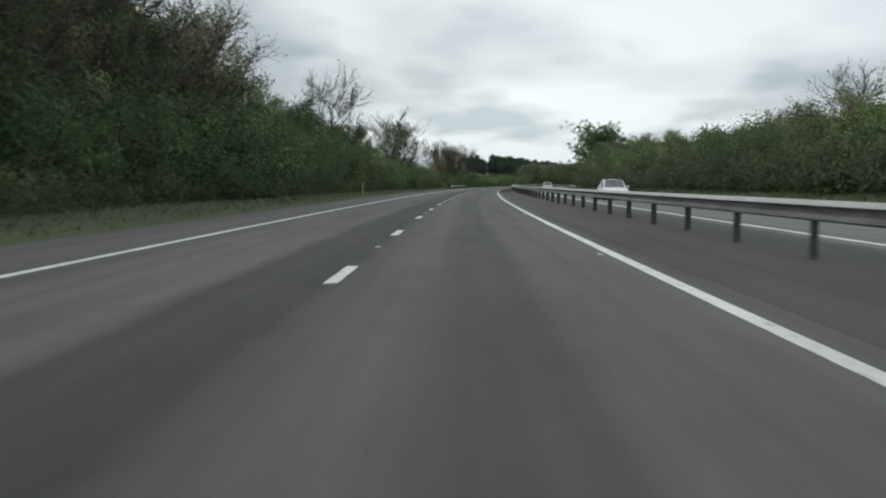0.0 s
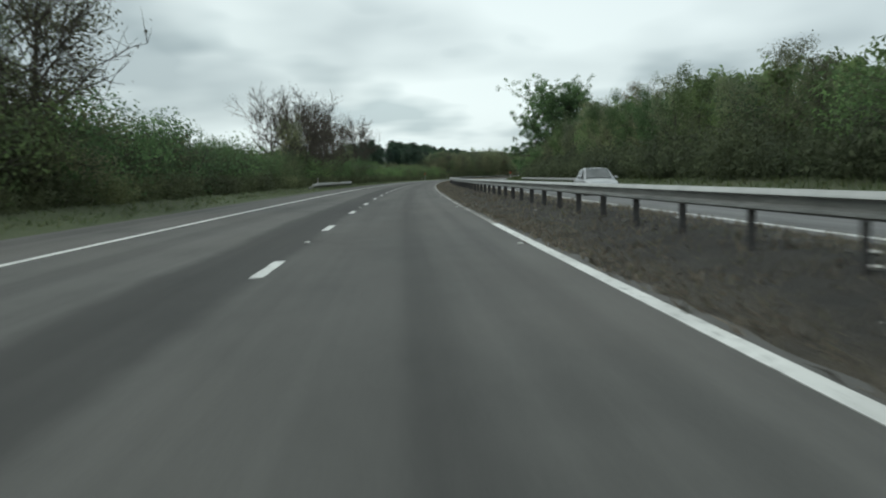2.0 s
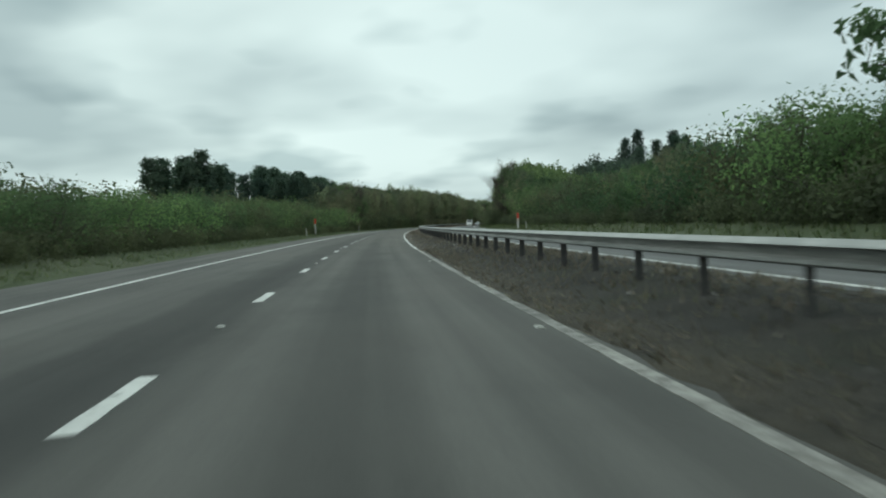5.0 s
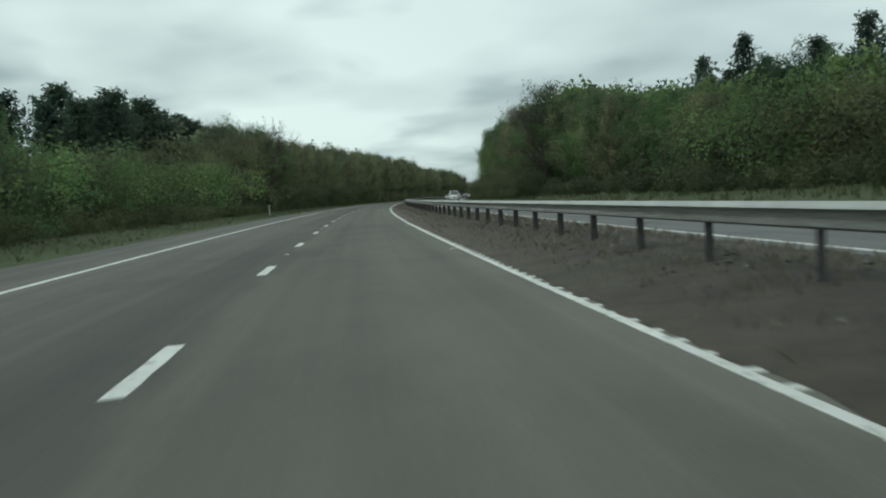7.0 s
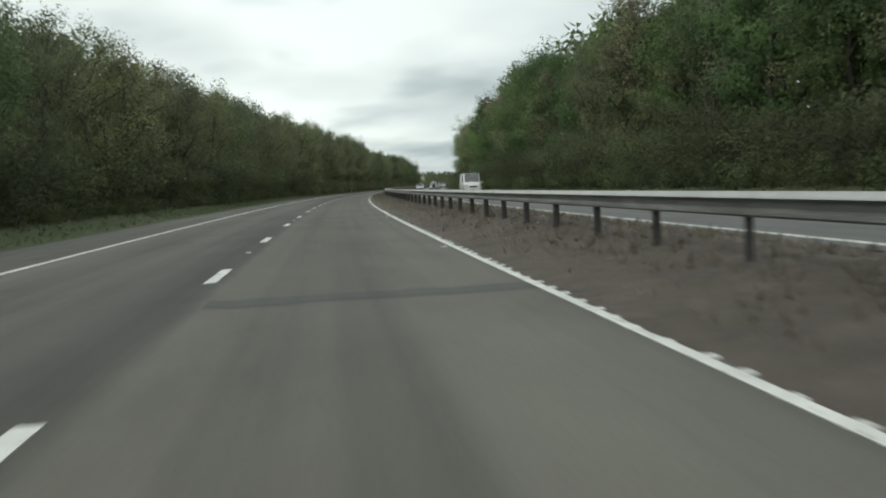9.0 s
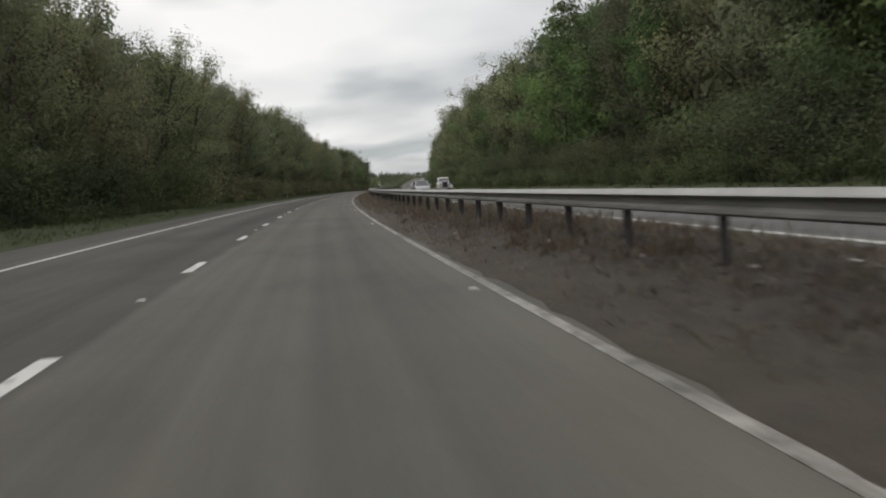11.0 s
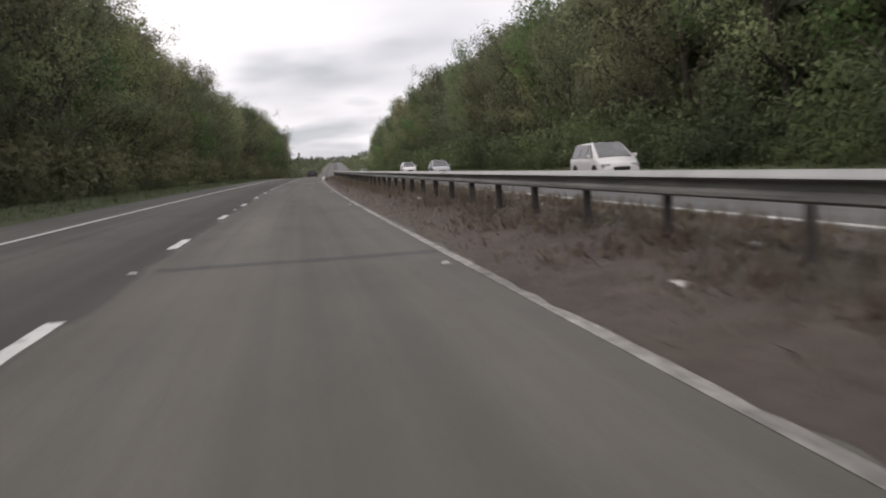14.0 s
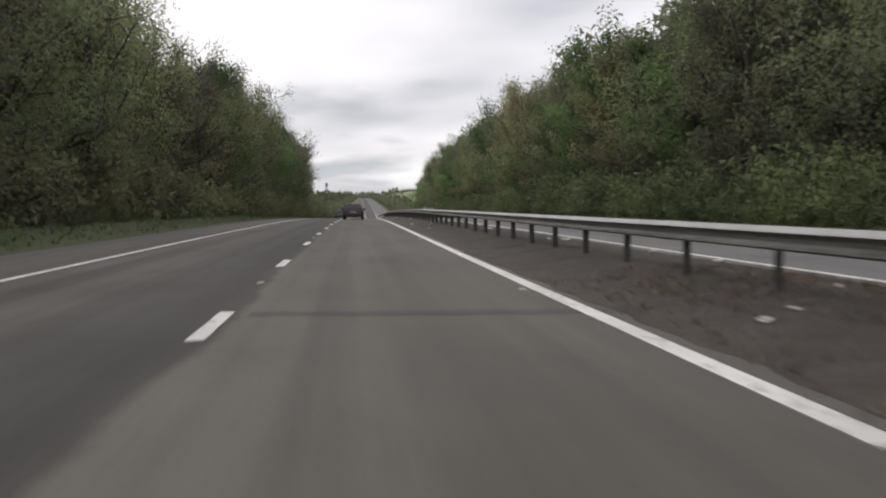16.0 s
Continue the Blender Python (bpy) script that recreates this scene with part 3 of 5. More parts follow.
def barrier(name, label, lat, s0, s1, low, high, step, base, ramp=0.0, half=0.1, metal=None, dips=True):
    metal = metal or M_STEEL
    thing = tagged(new(name), label, "crash barrier", kind="structure")
    s = s0
    while s < s1 - 0.1:
        e1 = min(s + 24.0, s1)
        ss = list(np.arange(s, e1, 2.0)) + [e1]
        zs = [-(high - base - 0.12) * max(0.0, 1 - (x - s0) / ramp) if ramp and dips else 0.0 for x in ss]
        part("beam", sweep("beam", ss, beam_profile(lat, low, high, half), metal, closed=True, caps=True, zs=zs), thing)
        if e1 < s1:
            part("splice", sweep("splice", [e1 - 0.18, e1 + 0.18], beam_profile(lat, low - 0.006, high + 0.006, half + 0.008), metal, closed=True, caps=True), thing)
        s = e1
    me = post_mesh(low + 0.02 - base + 0.3)
    s = s0 + max(ramp, 0.7)
    while s < min(s1, 960):
        part("post", me, thing).matrix_basis = on_road(s, lat, base)
        s += step
    return thing


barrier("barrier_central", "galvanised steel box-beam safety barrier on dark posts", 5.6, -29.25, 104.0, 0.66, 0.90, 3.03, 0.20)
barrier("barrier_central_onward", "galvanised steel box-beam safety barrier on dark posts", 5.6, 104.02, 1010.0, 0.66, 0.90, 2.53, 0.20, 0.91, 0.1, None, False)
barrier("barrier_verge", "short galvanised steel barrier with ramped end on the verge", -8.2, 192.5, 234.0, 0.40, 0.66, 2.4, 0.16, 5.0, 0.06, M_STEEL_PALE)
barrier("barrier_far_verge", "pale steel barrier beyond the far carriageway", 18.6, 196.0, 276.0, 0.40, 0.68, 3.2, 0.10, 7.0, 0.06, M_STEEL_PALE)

# ---------------------------------------------------------------- trees


def tube(verts, faces, path, radii, sides):
    """Adds a tapered tube along path to the lists."""
    base = len(verts)
    for i, p in enumerate(path):
        d = (path[min(i + 1, len(path) - 1)] - path[max(i - 1, 0)]).normalized()
        a = d.orthogonal().normalized()
        b = d.cross(a)
        for j in range(sides):
            t = 2 * math.pi * j / sides
            verts.append(p + (a * math.cos(t) + b * math.sin(t)) * radii[i])
    for i in range(len(path) - 1):
        for j in range(sides):
            q = base + i * sides + j
            r = base + i * sides + (j + 1) % sides
            faces.append((q, r, r + sides, q + sides))


def bough(rng, start, way, length, n, lift, wobble):
    path, p, d = [start.copy()], start.copy(), way.normalized()
    for _ in range(n):
        d = (d + Vector((rng.gauss(0, wobble), rng.gauss(0, wobble), rng.gauss(0, wobble) + lift))).normalized()
        p = p + d * (length / n)
        path.append(p.copy())
    return path


def leaves(rng, spots, count, size, spread, verts, faces, norms, core):
    """Small pointed sprays scattered about the spots; their shading follows the clump and the crown, not the single leaf."""
    for _ in range(count):
        c, sp = rng.choice(spots)
        off = Vector((rng.gauss(0, 1), rng.gauss(0, 1), rng.gauss(0, 0.75)))
        if off.length > 1.6:
            off *= 1.6 / off.length
        p = c + off * spread * sp
        if p.z < 0.05:
            p.z = rng.uniform(0.05, 0.4)
        out = off.normalized() * 0.75 + (p - core).normalized() * 0.55 + Vector((0, 0, 0.30))
        out += Vector((rng.gauss(0, 1), rng.gauss(0, 1), rng.gauss(0, 1))) * 0.22
        out.normalize()
        n = (out + Vector((rng.gauss(0, 1), rng.gauss(0, 1), rng.gauss(0, 1))) * 0.45).normalized()
        a = n.orthogonal().normalized()
        a.rotate(Matrix.Rotation(rng.uniform(0, 6.28), 3, n))
        b = n.cross(a)
        l, w = size * rng.uniform(0.6, 1.4), size * rng.uniform(0.4, 0.85)
        q = len(verts)
        verts.extend((p - a * l * 0.45 + b * w * 0.5, p - a * l * 0.45 - b * w * 0.5, p + a * l * 0.55))
        faces.append((q, q + 1, q + 2) if (-2 * l * w) * (a.cross(b)).dot(out) < 0 else (q, q + 2, q + 1))
        norms.extend((out, out, out))


def broad_tree(seed, height, first, reach, limbs, subs, twigs, n_leaf, leaf_size, clump, trunk=0.018, top=0.8, bare=0.0):
    """Wood and foliage lists of a broad-leaved tree. first: height share of the lowest limb; reach: crown radius share of the height."""
    rng = random.Random(seed)
    wv, wf, lv, lf, ln, spots = [], [], [], [], [], []
    r0 = height * trunk
    stem = bough(rng, Vector((0, 0, -0.2)), Vector((rng.gauss(0, 0.05), rng.gauss(0, 0.05), 1)), height * top, 7, 0.06, 0.06)
    tube(wv, wf, stem, [r0 * (1.25 if i == 0 else 1) * (1 - 0.82 * i / 7) for i in range(8)], 6)
    spots.append((stem[-1], 1.0))
    for i in range(limbs):
        f = first + (0.98 - first) * (i + rng.random() * 0.8) / limbs
        k = f * 7
        j = min(int(k), 6)
        p = stem[j].lerp(stem[j + 1], k - j)
        g = (f - first) / (1 - first)
        turn = i * 2.4 + rng.uniform(-0.4, 0.4)
        rise = 0.25 + 0.9 * g + rng.uniform(-0.15, 0.2)
        length = height * reach * (0.55 + 0.75 * math.sin(math.pi * min(1, 0.22 + 0.62 * g))) * rng.uniform(0.75, 1.15)
        arm = bough(rng, p, Vector((math.cos(turn), math.sin(turn), rise)), length, 5, 0.10, 0.13)
        ra = r0 * (0.42 - 0.22 * g)
        tube(wv, wf, arm, [ra * (1 - 0.8 * q / 5) for q in range(6)], 4)
        spots.append((arm[-1], 0.8))
        for s in range(subs):
            h = 0.25 + 0.75 * (s + rng.random()) / subs
            kk = min(h * 5, 4.99)
            p2 = arm[int(kk)].lerp(arm[int(kk) + 1], kk - int(kk))
            d2 = (arm[-1] - arm[0]).normalized() + Vector((rng.gauss(0, 0.7), rng.gauss(0, 0.7), rng.gauss(0.25, 0.45)))
            l2 = length * rng.uniform(0.28, 0.5)
            sub = bough(rng, p2, d2, l2, 3, 0.08, 0.16)
            if twigs:
                tube(wv, wf, sub, [ra * 0.32 * (1 - 0.75 * q / 3) + 0.006 for q in range(4)], 3)
            spots.append((sub[-1], 0.75))
            spots.append((sub[2], 0.7))
            for t in range(twigs):
                p3 = sub[1 + t % 3]
                tw = bough(rng, p3, d2 + Vector((rng.gauss(0, 1), rng.gauss(0, 1), rng.gauss(0.3, 0.7))), l2 * rng.uniform(0.35, 0.7), 2, 0.1, 0.15)
                tube(wv, wf, tw, [0.02, 0.014, 0.007], 3)
                spots.append((tw[-1], 0.5))
    if n_leaf:
        keep = [x for x in spots if rng.random() >= bare]
        leaves(rng, keep, n_leaf, leaf_size, height * clump, lv, lf, ln, Vector((0, 0, height * 0.42)))
    return wv, wf, lv, lf, ln


def shrub(seed, height, width, n_leaf, leaf_size):
    rng = random.Random(seed)
    wv, wf, lv, lf, ln, spots = [], [], [], [], [], []
    for i in range(9):
        turn = rng.uniform(0, 6.28)
        stem = bough(rng, Vector((rng.gauss(0, width * 0.18), rng.gauss(0, width * 0.18), -0.1)), Vector((math.cos(turn) * 0.5, math.sin(turn) * 0.5, 1)), height * rng.uniform(0.6, 0.98), 5, 0.03, 0.12)
        tube(wv, wf, stem, [0.06 * (1 - 0.8 * q / 5) for q in range(6)], 4)
        for q in (1, 2, 3, 4, 5):
            spots.append((stem[q], 1.0))
            side = stem[q] + Vector((rng.gauss(0, 0.28), rng.gauss(0, 0.28), rng.gauss(0, 0.05))) * width
            if q > 1:
                tube(wv, wf, [stem[q - 1], side], [0.025, 0.008], 3)
            spots.append((side, 0.9))
    leaves(rng, spots, n_leaf, leaf_size, width * 0.13, lv, lf, ln, Vector((0, 0, height * 0.3)))
    return wv, wf, lv, lf, ln


def pine(seed, height, cone):
    """cone 1: a narrow spruce; 0: a Scots pine with a rounded, tufted head."""
    rng = random.Random(seed)
    wv, wf, lv, lf, ln, spots = [], [], [], [], [], []
    stem = bough(rng, Vector((0, 0, -0.2)), Vector((0, 0, 1)), height, 6, 0.1, 0.02)
    tube(wv, wf, stem, [height * 0.013 * (1 - 0.85 * i / 6) + 0.01 for i in range(7)], 6)
    tiers = 26 if cone else 11
    for i in range(tiers):
        f = (0.14 + 0.84 * i / tiers) if cone else (0.42 + 0.56 * i / tiers)
        k = min(f * 6, 5.99)
        p = stem[int(k)].lerp(stem[int(k) + 1], k - int(k))
        for j in range(6 if cone else 4):
            turn = j * 6.28 / (6 if cone else 4) + i * 1.1 + rng.uniform(-0.3, 0.3)
            if cone:
                length = height * (0.24 * (1 - f) + 0.025) * rng.uniform(0.8, 1.2)
                arm = bough(rng, p, Vector((math.cos(turn), math.sin(turn), -0.1)), length, 3, 0.02, 0.06)
            else:
                length = height * 0.17 * math.sin(math.pi * min(0.97, 0.3 + 0.6 * (f - 0.42) / 0.56)) * rng.uniform(0.6, 1.3)
                arm = bough(rng, p, Vector((math.cos(turn), math.sin(turn), 0.45)), length, 3, 0.1, 0.12)
            tube(wv, wf, arm, [0.05, 0.035, 0.02, 0.008], 3)
            for q in (1, 2, 3):
                spots.append((arm[q], 1.0 if cone else 0.9))
    leaves(rng, spots, 3600 if cone else 2600, 0.50 if cone else 0.38, height * (0.022 if cone else 0.040), lv, lf, ln, Vector((0, 0, height * 0.5)))
    return wv, wf, lv, lf, ln


def soft(me, norms):
    me.polygons.foreach_set("use_smooth", [True] * len(me.polygons))
    me.normals_split_custom_set_from_vertices([tuple(n) for n in norms])
    return me


def tree_thing(name, lists, wood, leaf, label, category="tree"):
    wv, wf, lv, lf, ln = lists
    thing = tagged(new(name), label, category)
    part("trunk", mesh_from("trunk", wv, wf, wood, smooth=True), thing)
    if lv:
        part("crown", soft(mesh_from("crown", lv, lf, leaf), ln), thing)
    return thing


class Kind:
    def __init__(self, name, lists, height, wood, leaf, label, category="tree", group=""):
        """height: nominal height of the lists, or 0 for that of their topmost point."""
        self.lists, self.leaf, self.wood = lists, leaf, wood
        self.height = height or max(v.z for v in lists[0] + lists[2])
        self.proto = tree_thing(name, lists, wood, leaf, label, category)
        self.first, self.group = [False], group

    def put(self, s, lat, height, turn):
        k = height / self.height
        m = on_road(s, lat, ground_z(lat) - 0.05, turn, k)
        if not self.first[0]:
            self.first[0] = True
            self.proto.matrix_basis = m
            ob = self.proto
        else:
            made = {}
            for o in (self.proto, *self.proto.children):
                made[o] = o.copy()
                scene.collection.objects.link(made[o])
                made[o].parent = made.get(o.parent, o.parent)
            ob = made[self.proto]
            ob.matrix_basis = m
        if self.group:
            ob["group"] = self.group
        return ob


WOOD_GROUP = "trees along the road"
K_GREEN = [Kind("broadleaf_tree", broad_tree(11 + i, 14.0, 0.14, 0.24, 16, 4, 0, 7600, 0.25, 0.060), 14.0, M_BARK, M_LEAF, "broad-leaved tree with fresh green spring foliage", group=WOOD_GROUP) for i in range(3)]
K_DARK = [Kind("broadleaf_tree", broad_tree(31 + i, 14.0, 0.10, 0.22, 16, 4, 0, 7600, 0.25, 0.058), 14.0, M_BARK, M_LEAF_DARK, "dense dark green broad-leaved tree at the wood's edge", group=WOOD_GROUP) for i in range(2)]
K_BROWN = [Kind("budding_tree", broad_tree(51 + i, 14.0, 0.15, 0.23, 17, 5, 2, 7800, 0.20, 0.060, bare=0.06), 14.0, M_TWIG, M_LEAF_BROWN, "brownish tree just coming into leaf", group=WOOD_GROUP) for i in range(3)]
K_BARE = [Kind("bare_tree", broad_tree(71 + i, 12.0, 0.18, 0.33, 20, 8, 10, 700, 0.20, 0.035, trunk=0.017), 0, M_TWIG, M_BUD, "leafless tree with fine spreading twigs above the hedge", group="bare trees") for i in range(3)]
K_OAK = Kind("oak_tree", broad_tree(93, 17.0, 0.22, 0.47, 26, 9, 3, 30000, 0.36, 0.040, trunk=0.026, top=0.62, bare=0.06), 0, M_BARK, M_LEAF_DARK, "large spreading oak half in leaf with open crown")
K_SHRUB = [Kind("hedge_shrub", shrub(111 + i, 5.0, 4.4, 4200, 0.19), 5.0, M_BARK, m, l, "shrub", "hedge shrubs") for i, (m, l) in enumerate(
    [(M_LEAF, "bushy green hedgerow shrub on the verge"), (M_LEAF_DARK, "dense dark green hedgerow shrub on the verge"), (M_HEDGE, "brown-green hedgerow shrub coming into leaf")])]
K_PINE = [Kind("pine_tree", pine(131 + i, 11.0, 0), 0, M_BARK, M_NEEDLE, "dark Scots pine with tufted rounded head", group="pines behind the hedge") for i in range(2)]
K_SPRUCE = [Kind("spruce_tree", pine(141, 20.0, 1), 0, M_BARK, M_NEEDLE, "tall dark conical spruce behind the wood", group="spruces")]

LEFT_H = [(-40, 11.0), (20, 10.4), (45, 9.8), (60, 9.2), (72, 7.8), (80, 6.8), (95, 6.8), (110, 7.6), (120, 7.4), (127, 5.6), (168, 4.1), (180, 3.7), (211, 3.9), (245, 4.6), (277, 5.4), (297, 3.8), (340, 3.8), (390, 5.0), (428, 4.4), (452, 6.6), (468, 9.4), (490, 10.8), (520, 11.6), (550, 12.6), (585, 13.0), (625, 15.0), (670, 15.8), (695, 17.0), (740, 16.6), (800, 16.6), (860, 15.6), (893, 11.5), (905, 15.6), (930, 17.8), (970, 17.2), (1005, 16.2), (1044, 11.5), (1070, 8.0), (1100, 4.8), (1300, 5.0), (1900, 6.0)]
RIGHT_H = [(-40, 6.5), (90, 6.8), (118, 7.4), (132, 6.4), (165, 7.6), (180, 9.4), (212, 9.6), (250, 10.6), (285, 10.0), (320, 7.5), (360, 6.0), (400, 6.4), (425, 7.6), (450, 9.0), (468, 10.8), (488, 13.4), (502, 15.0), (530, 15.8), (576, 17.4), (620, 18.0), (700, 17.4), (880, 17.6), (930, 18.8), (975, 20.0), (1071, 21.4), (1150, 18.0), (1180, 14.0), (1210, 6.0), (1300, 5.0), (1900, 6.0)]


def height_at(table, s):
    return float(np.interp(s, [q[0] for q in table], [q[1] for q in table]))


rng = random.Random(5)
# left verge: shrubs in front, trees behind
s = -14.0
while s < 455:
    h = height_at(LEFT_H, s)
    hs = min(h, 5.2) * rng.uniform(0.62, 1.06)
    kind = K_SHRUB[rng.choice((0, 0, 1, 1, 1, 2))] if s < 90 else K_SHRUB[rng.choice((0, 1, 2, 2))] if s < 320 else K_SHRUB[rng.choice((0, 0, 1, 2))]
    kind.put(s, -11.0 - 0.25 * hs + rng.uniform(-0.6, 0.6), hs, rng.uniform(0, 360))
    s += rng.uniform(2.6, 3.6)
s = -20.0
while s < 126:
    h = height_at(LEFT_H, s) * rng.uniform(0.78, 1.08)
    rng.choice((K_DARK[:1] + K_GREEN[:1] + K_BROWN * 2) if s < 62 else (K_DARK + K_GREEN + K_GREEN)).put(s, -13.6 + rng.uniform(-0.8, 0.8), h, rng.uniform(0, 360))
    s += rng.uniform(3.0, 4.2)
# bare trees rising out of the hedge: two lone ones, then pairs and threes
for i, (s, lat, h) in enumerate([(24, -13.0, 13.6), (30, -14.6, 14.2), (36, -12.8, 13.4), (42, -14.8, 13.2), (48, -13.2, 12.2), (56, -14.4, 11.4), (86, -12.3, 12.4), (138, -11.6, 13.0), (142, -13.6, 12.2), (206, -13.8, 11.4), (210, -10.8, 11.8), (215, -12.6, 11.4), (219, -10.9, 9.6), (222, -13.0, 11.6), (229, -11.4, 10.8), (236, -12.6, 8.6), (265, -15.2, 12.6), (271, -16.4, 12.4), (276, -12.2, 13.2), (284, -13.4, 12.8), (485, -13.0, 11.6), (491, -12.2, 12.2), (884, -13.2, 14.4), (889, -12.6, 15.4), (896, -14.0, 14.8), (985, -12.0, 18.2)]):
    K_BARE[i % 3].put(s, lat, h, 47.0 * i)
for i, (s, lat, h) in enumerate([(136, -12.8, 9.6), (140, -11.4, 9.8), (207, -12.6, 7.4), (212, -12.2, 7.6), (274, -13.6, 7.6), (282, -14.4, 7.4)]):
    K_BROWN[i % 3].put(s, lat, h, 20.0 + 60 * i)
# pines on the ridge behind the hedge
for i in range(40):
    s = 420.0 + 2.1 * i + rng.uniform(-1.2, 1.2)
    lat = rng.uniform(-40, -30) if s < 450 else rng.uniform(-31, -22) if i % 3 else rng.uniform(-22, -18)
    K_PINE[i % 2].put(s, lat, float(np.interp(lat, [-40, -31, -18], [13.4, 14.0, 11.4])) * rng.uniform(0.84, 1.02), rng.uniform(0, 360))
# left wood at the road's edge
s = 458.0
while s < 1075:
    h = height_at(LEFT_H, s)
    rng.choice(K_BROWN + K_BROWN + K_GREEN[:1]).put(s, -13.0 + rng.uniform(-1.5, 1.3), h * rng.uniform(0.80, 1.03), rng.uniform(0, 360))
    if s < 640 and rng.random() < 0.8:
        K_SHRUB[2].put(s + 1.5, -11.4 + rng.uniform(-0.5, 0.4), min(4.6, h * 0.4) * rng.uniform(0.7, 1.1), rng.uniform(0, 360))
    s += rng.uniform(3.4, 4.6)
# right side: shrubs and trees beyond the far carriageway
s = 24.0
while s < 490:
    h = height_at(RIGHT_H, s) * rng.uniform(0.8, 1.04)
    (rng.choice(K_SHRUB) if h < 7.2 and rng.random() < 0.7 else rng.choice(K_BROWN + K_BROWN + K_GREEN if s < 290 else K_GREEN + K_BROWN + K_DARK)).put(s, 26.5 + rng.uniform(-1, 1.2), h, rng.uniform(0, 360))
    s += rng.uniform(3.0, 4.2)
K_OAK.put(301, 27.5, 21.5, 30)
for i, (s, lat, h) in enumerate([(64.5, 28, 9.4), (176, 30, 10.4), (232, 31, 12.5), (256, 30, 12.5), (491, 24.0, 14.6), (497, 26.0, 15.2)]):
    (K_BARE[i % 3] if i in (0, 4) else K_BROWN[i % 3]).put(s, lat, h, 61.0 * i)
s = 486.0
while s < 1195:
    h = height_at(RIGHT_H, s)
    rng.choice(K_GREEN + K_BROWN * 3 + (K_GREEN + K_DARK if s < 620 else [])).put(s, 27.0 + rng.uniform(-1.8, 1.5), h * rng.uniform(0.78, 1.03), rng.uniform(0, 360))
    if s < 680:
        K_SHRUB[2].put(s + 1.5, 21.8 + rng.uniform(-0.6, 0.5), 4.2 * rng.uniform(0.7, 1.15), rng.uniform(0, 360))
    s += rng.uniform(3.6, 5.0)
for i, (s, lat, h) in enumerate([(460, 60, 17.2), (468, 60, 17.8), (480, 62, 20.0), (490, 60, 18.8), (503, 58, 18.2), (518, 60, 24.0), (540, 60, 23.8), (506, 68, 20.4), (445, 56, 14.0), (437, 58, 13.2), (428, 54, 12.4), (452, 64, 15.0), (474, 66, 17.0), (497, 64, 18.0), (512, 56, 17.6)]):
    K_SPRUCE[0].put(s, lat, h, 33.0 * i)


def woods(name, label, spots, lists, leaf, lift=None):
    """Many trees that nobody could count, joined into one mesh."""
    r = random.Random(len(spots))
    prep = [(np.array([tuple(v) for v in l[2]], dtype=np.float32), np.array(l[3]), np.array([tuple(v) for v in l[4]], dtype=np.float32), hh) for l, hh in lists]
    total, chunks, norms, faces = 0, [], [], []
    for s, lat, h in spots:
        v, f, n, hh = prep[r.randrange(len(prep))]
        m = np.array(on_road(s, lat, ground_z(lat) + (lift(s, lat) if lift else 0.0), r.uniform(0, 360), h / hh), dtype=np.float32)
        chunks.append(v @ m[:3, :3].T + m[:3, 3])
        norms.append(n @ m[:3, :3].T * (hh / h))
        faces.append(f + total)
        total += len(v)
    me = mesh_from(name, np.concatenate(chunks).tolist(), np.concatenate(faces).tolist(), leaf)
    tagged(part(name, soft(me, np.concatenate(norms).tolist())), label, "woodland", kind="stuff")


rng = random.Random(9)
cheap = [(broad_tree(201 + i, 14.0, 0.10, 0.25, 12, 3, 0, 800, 0.90, 0.076), 14.0) for i in range(3)]
woods("wood_behind_left", "dense wood behind the roadside trees", [(s, -17.0 - 4.0 * row + rng.uniform(-1.2, 1.2), height_at(LEFT_H, s) * rng.uniform(0.84, 0.98)) for row in (0, 1) for s in np.arange(462, 1080, 4.8)], cheap, M_LEAF_BROWN)
woods("wood_behind_right", "dense green wood behind the far roadside shrubs", [(s, 31.0 + 4.5 * row + rng.uniform(-1.2, 1.2), height_at(RIGHT_H, s) * rng.uniform(0.88, 1.0)) for row in (0, 1) for s in np.arange(24, 590, 5.4)], cheap, M_LEAF)
woods("wood_behind_right", "dense brownish wood behind the far roadside trees", [(s, 31.0 + 4.5 * row + rng.uniform(-1.2, 1.2), height_at(RIGHT_H, s) * rng.uniform(0.88, 1.0)) for row in (0, 1, 2) for s in np.arange(590, 1200, 5.6)], cheap, M_LEAF_BROWN)
woods("conifer_wood", "dark conifer wood beyond the far verge", [(s, 48.0 + 5.0 * row + rng.uniform(-2, 2), float(np.interp(s, [360, 430, 520], [8.0, 10.5, 15.0])) * rng.uniform(0.85, 1.05)) for row in (0, 1, 2) for s in np.arange(360, 540, 5.0)], cheap, M_NEEDLE)
woods("conifer_ridge", "dark conifers along the ridge behind the hedge", [(s, -33.0 - 5.0 * row + rng.uniform(-1.5, 1.5), rng.uniform(13.5, 16.5)) for row in (0, 1) for s in np.arange(500, 690, 4.6)], [((lambda l: (l, max(v.z for v in l[0])))(pine(151 + i, 12.0, 0))) for i in range(2)], M_NEEDLE)
woods("wood_near_left", "dense wood behind the hedge", [(s, -17.0 - 4.0 * row + rng.uniform(-1.2, 1.2), height_at(LEFT_H, s) * rng.uniform(0.9, 1.04)) for row in (0, 1) for s in np.arange(-30, 128, 4.4)], cheap, M_LEAF_BROWN)
under = [(shrub(301 + i, 5.0, 5.0, 760, 0.44), 5.0) for i in range(2)]
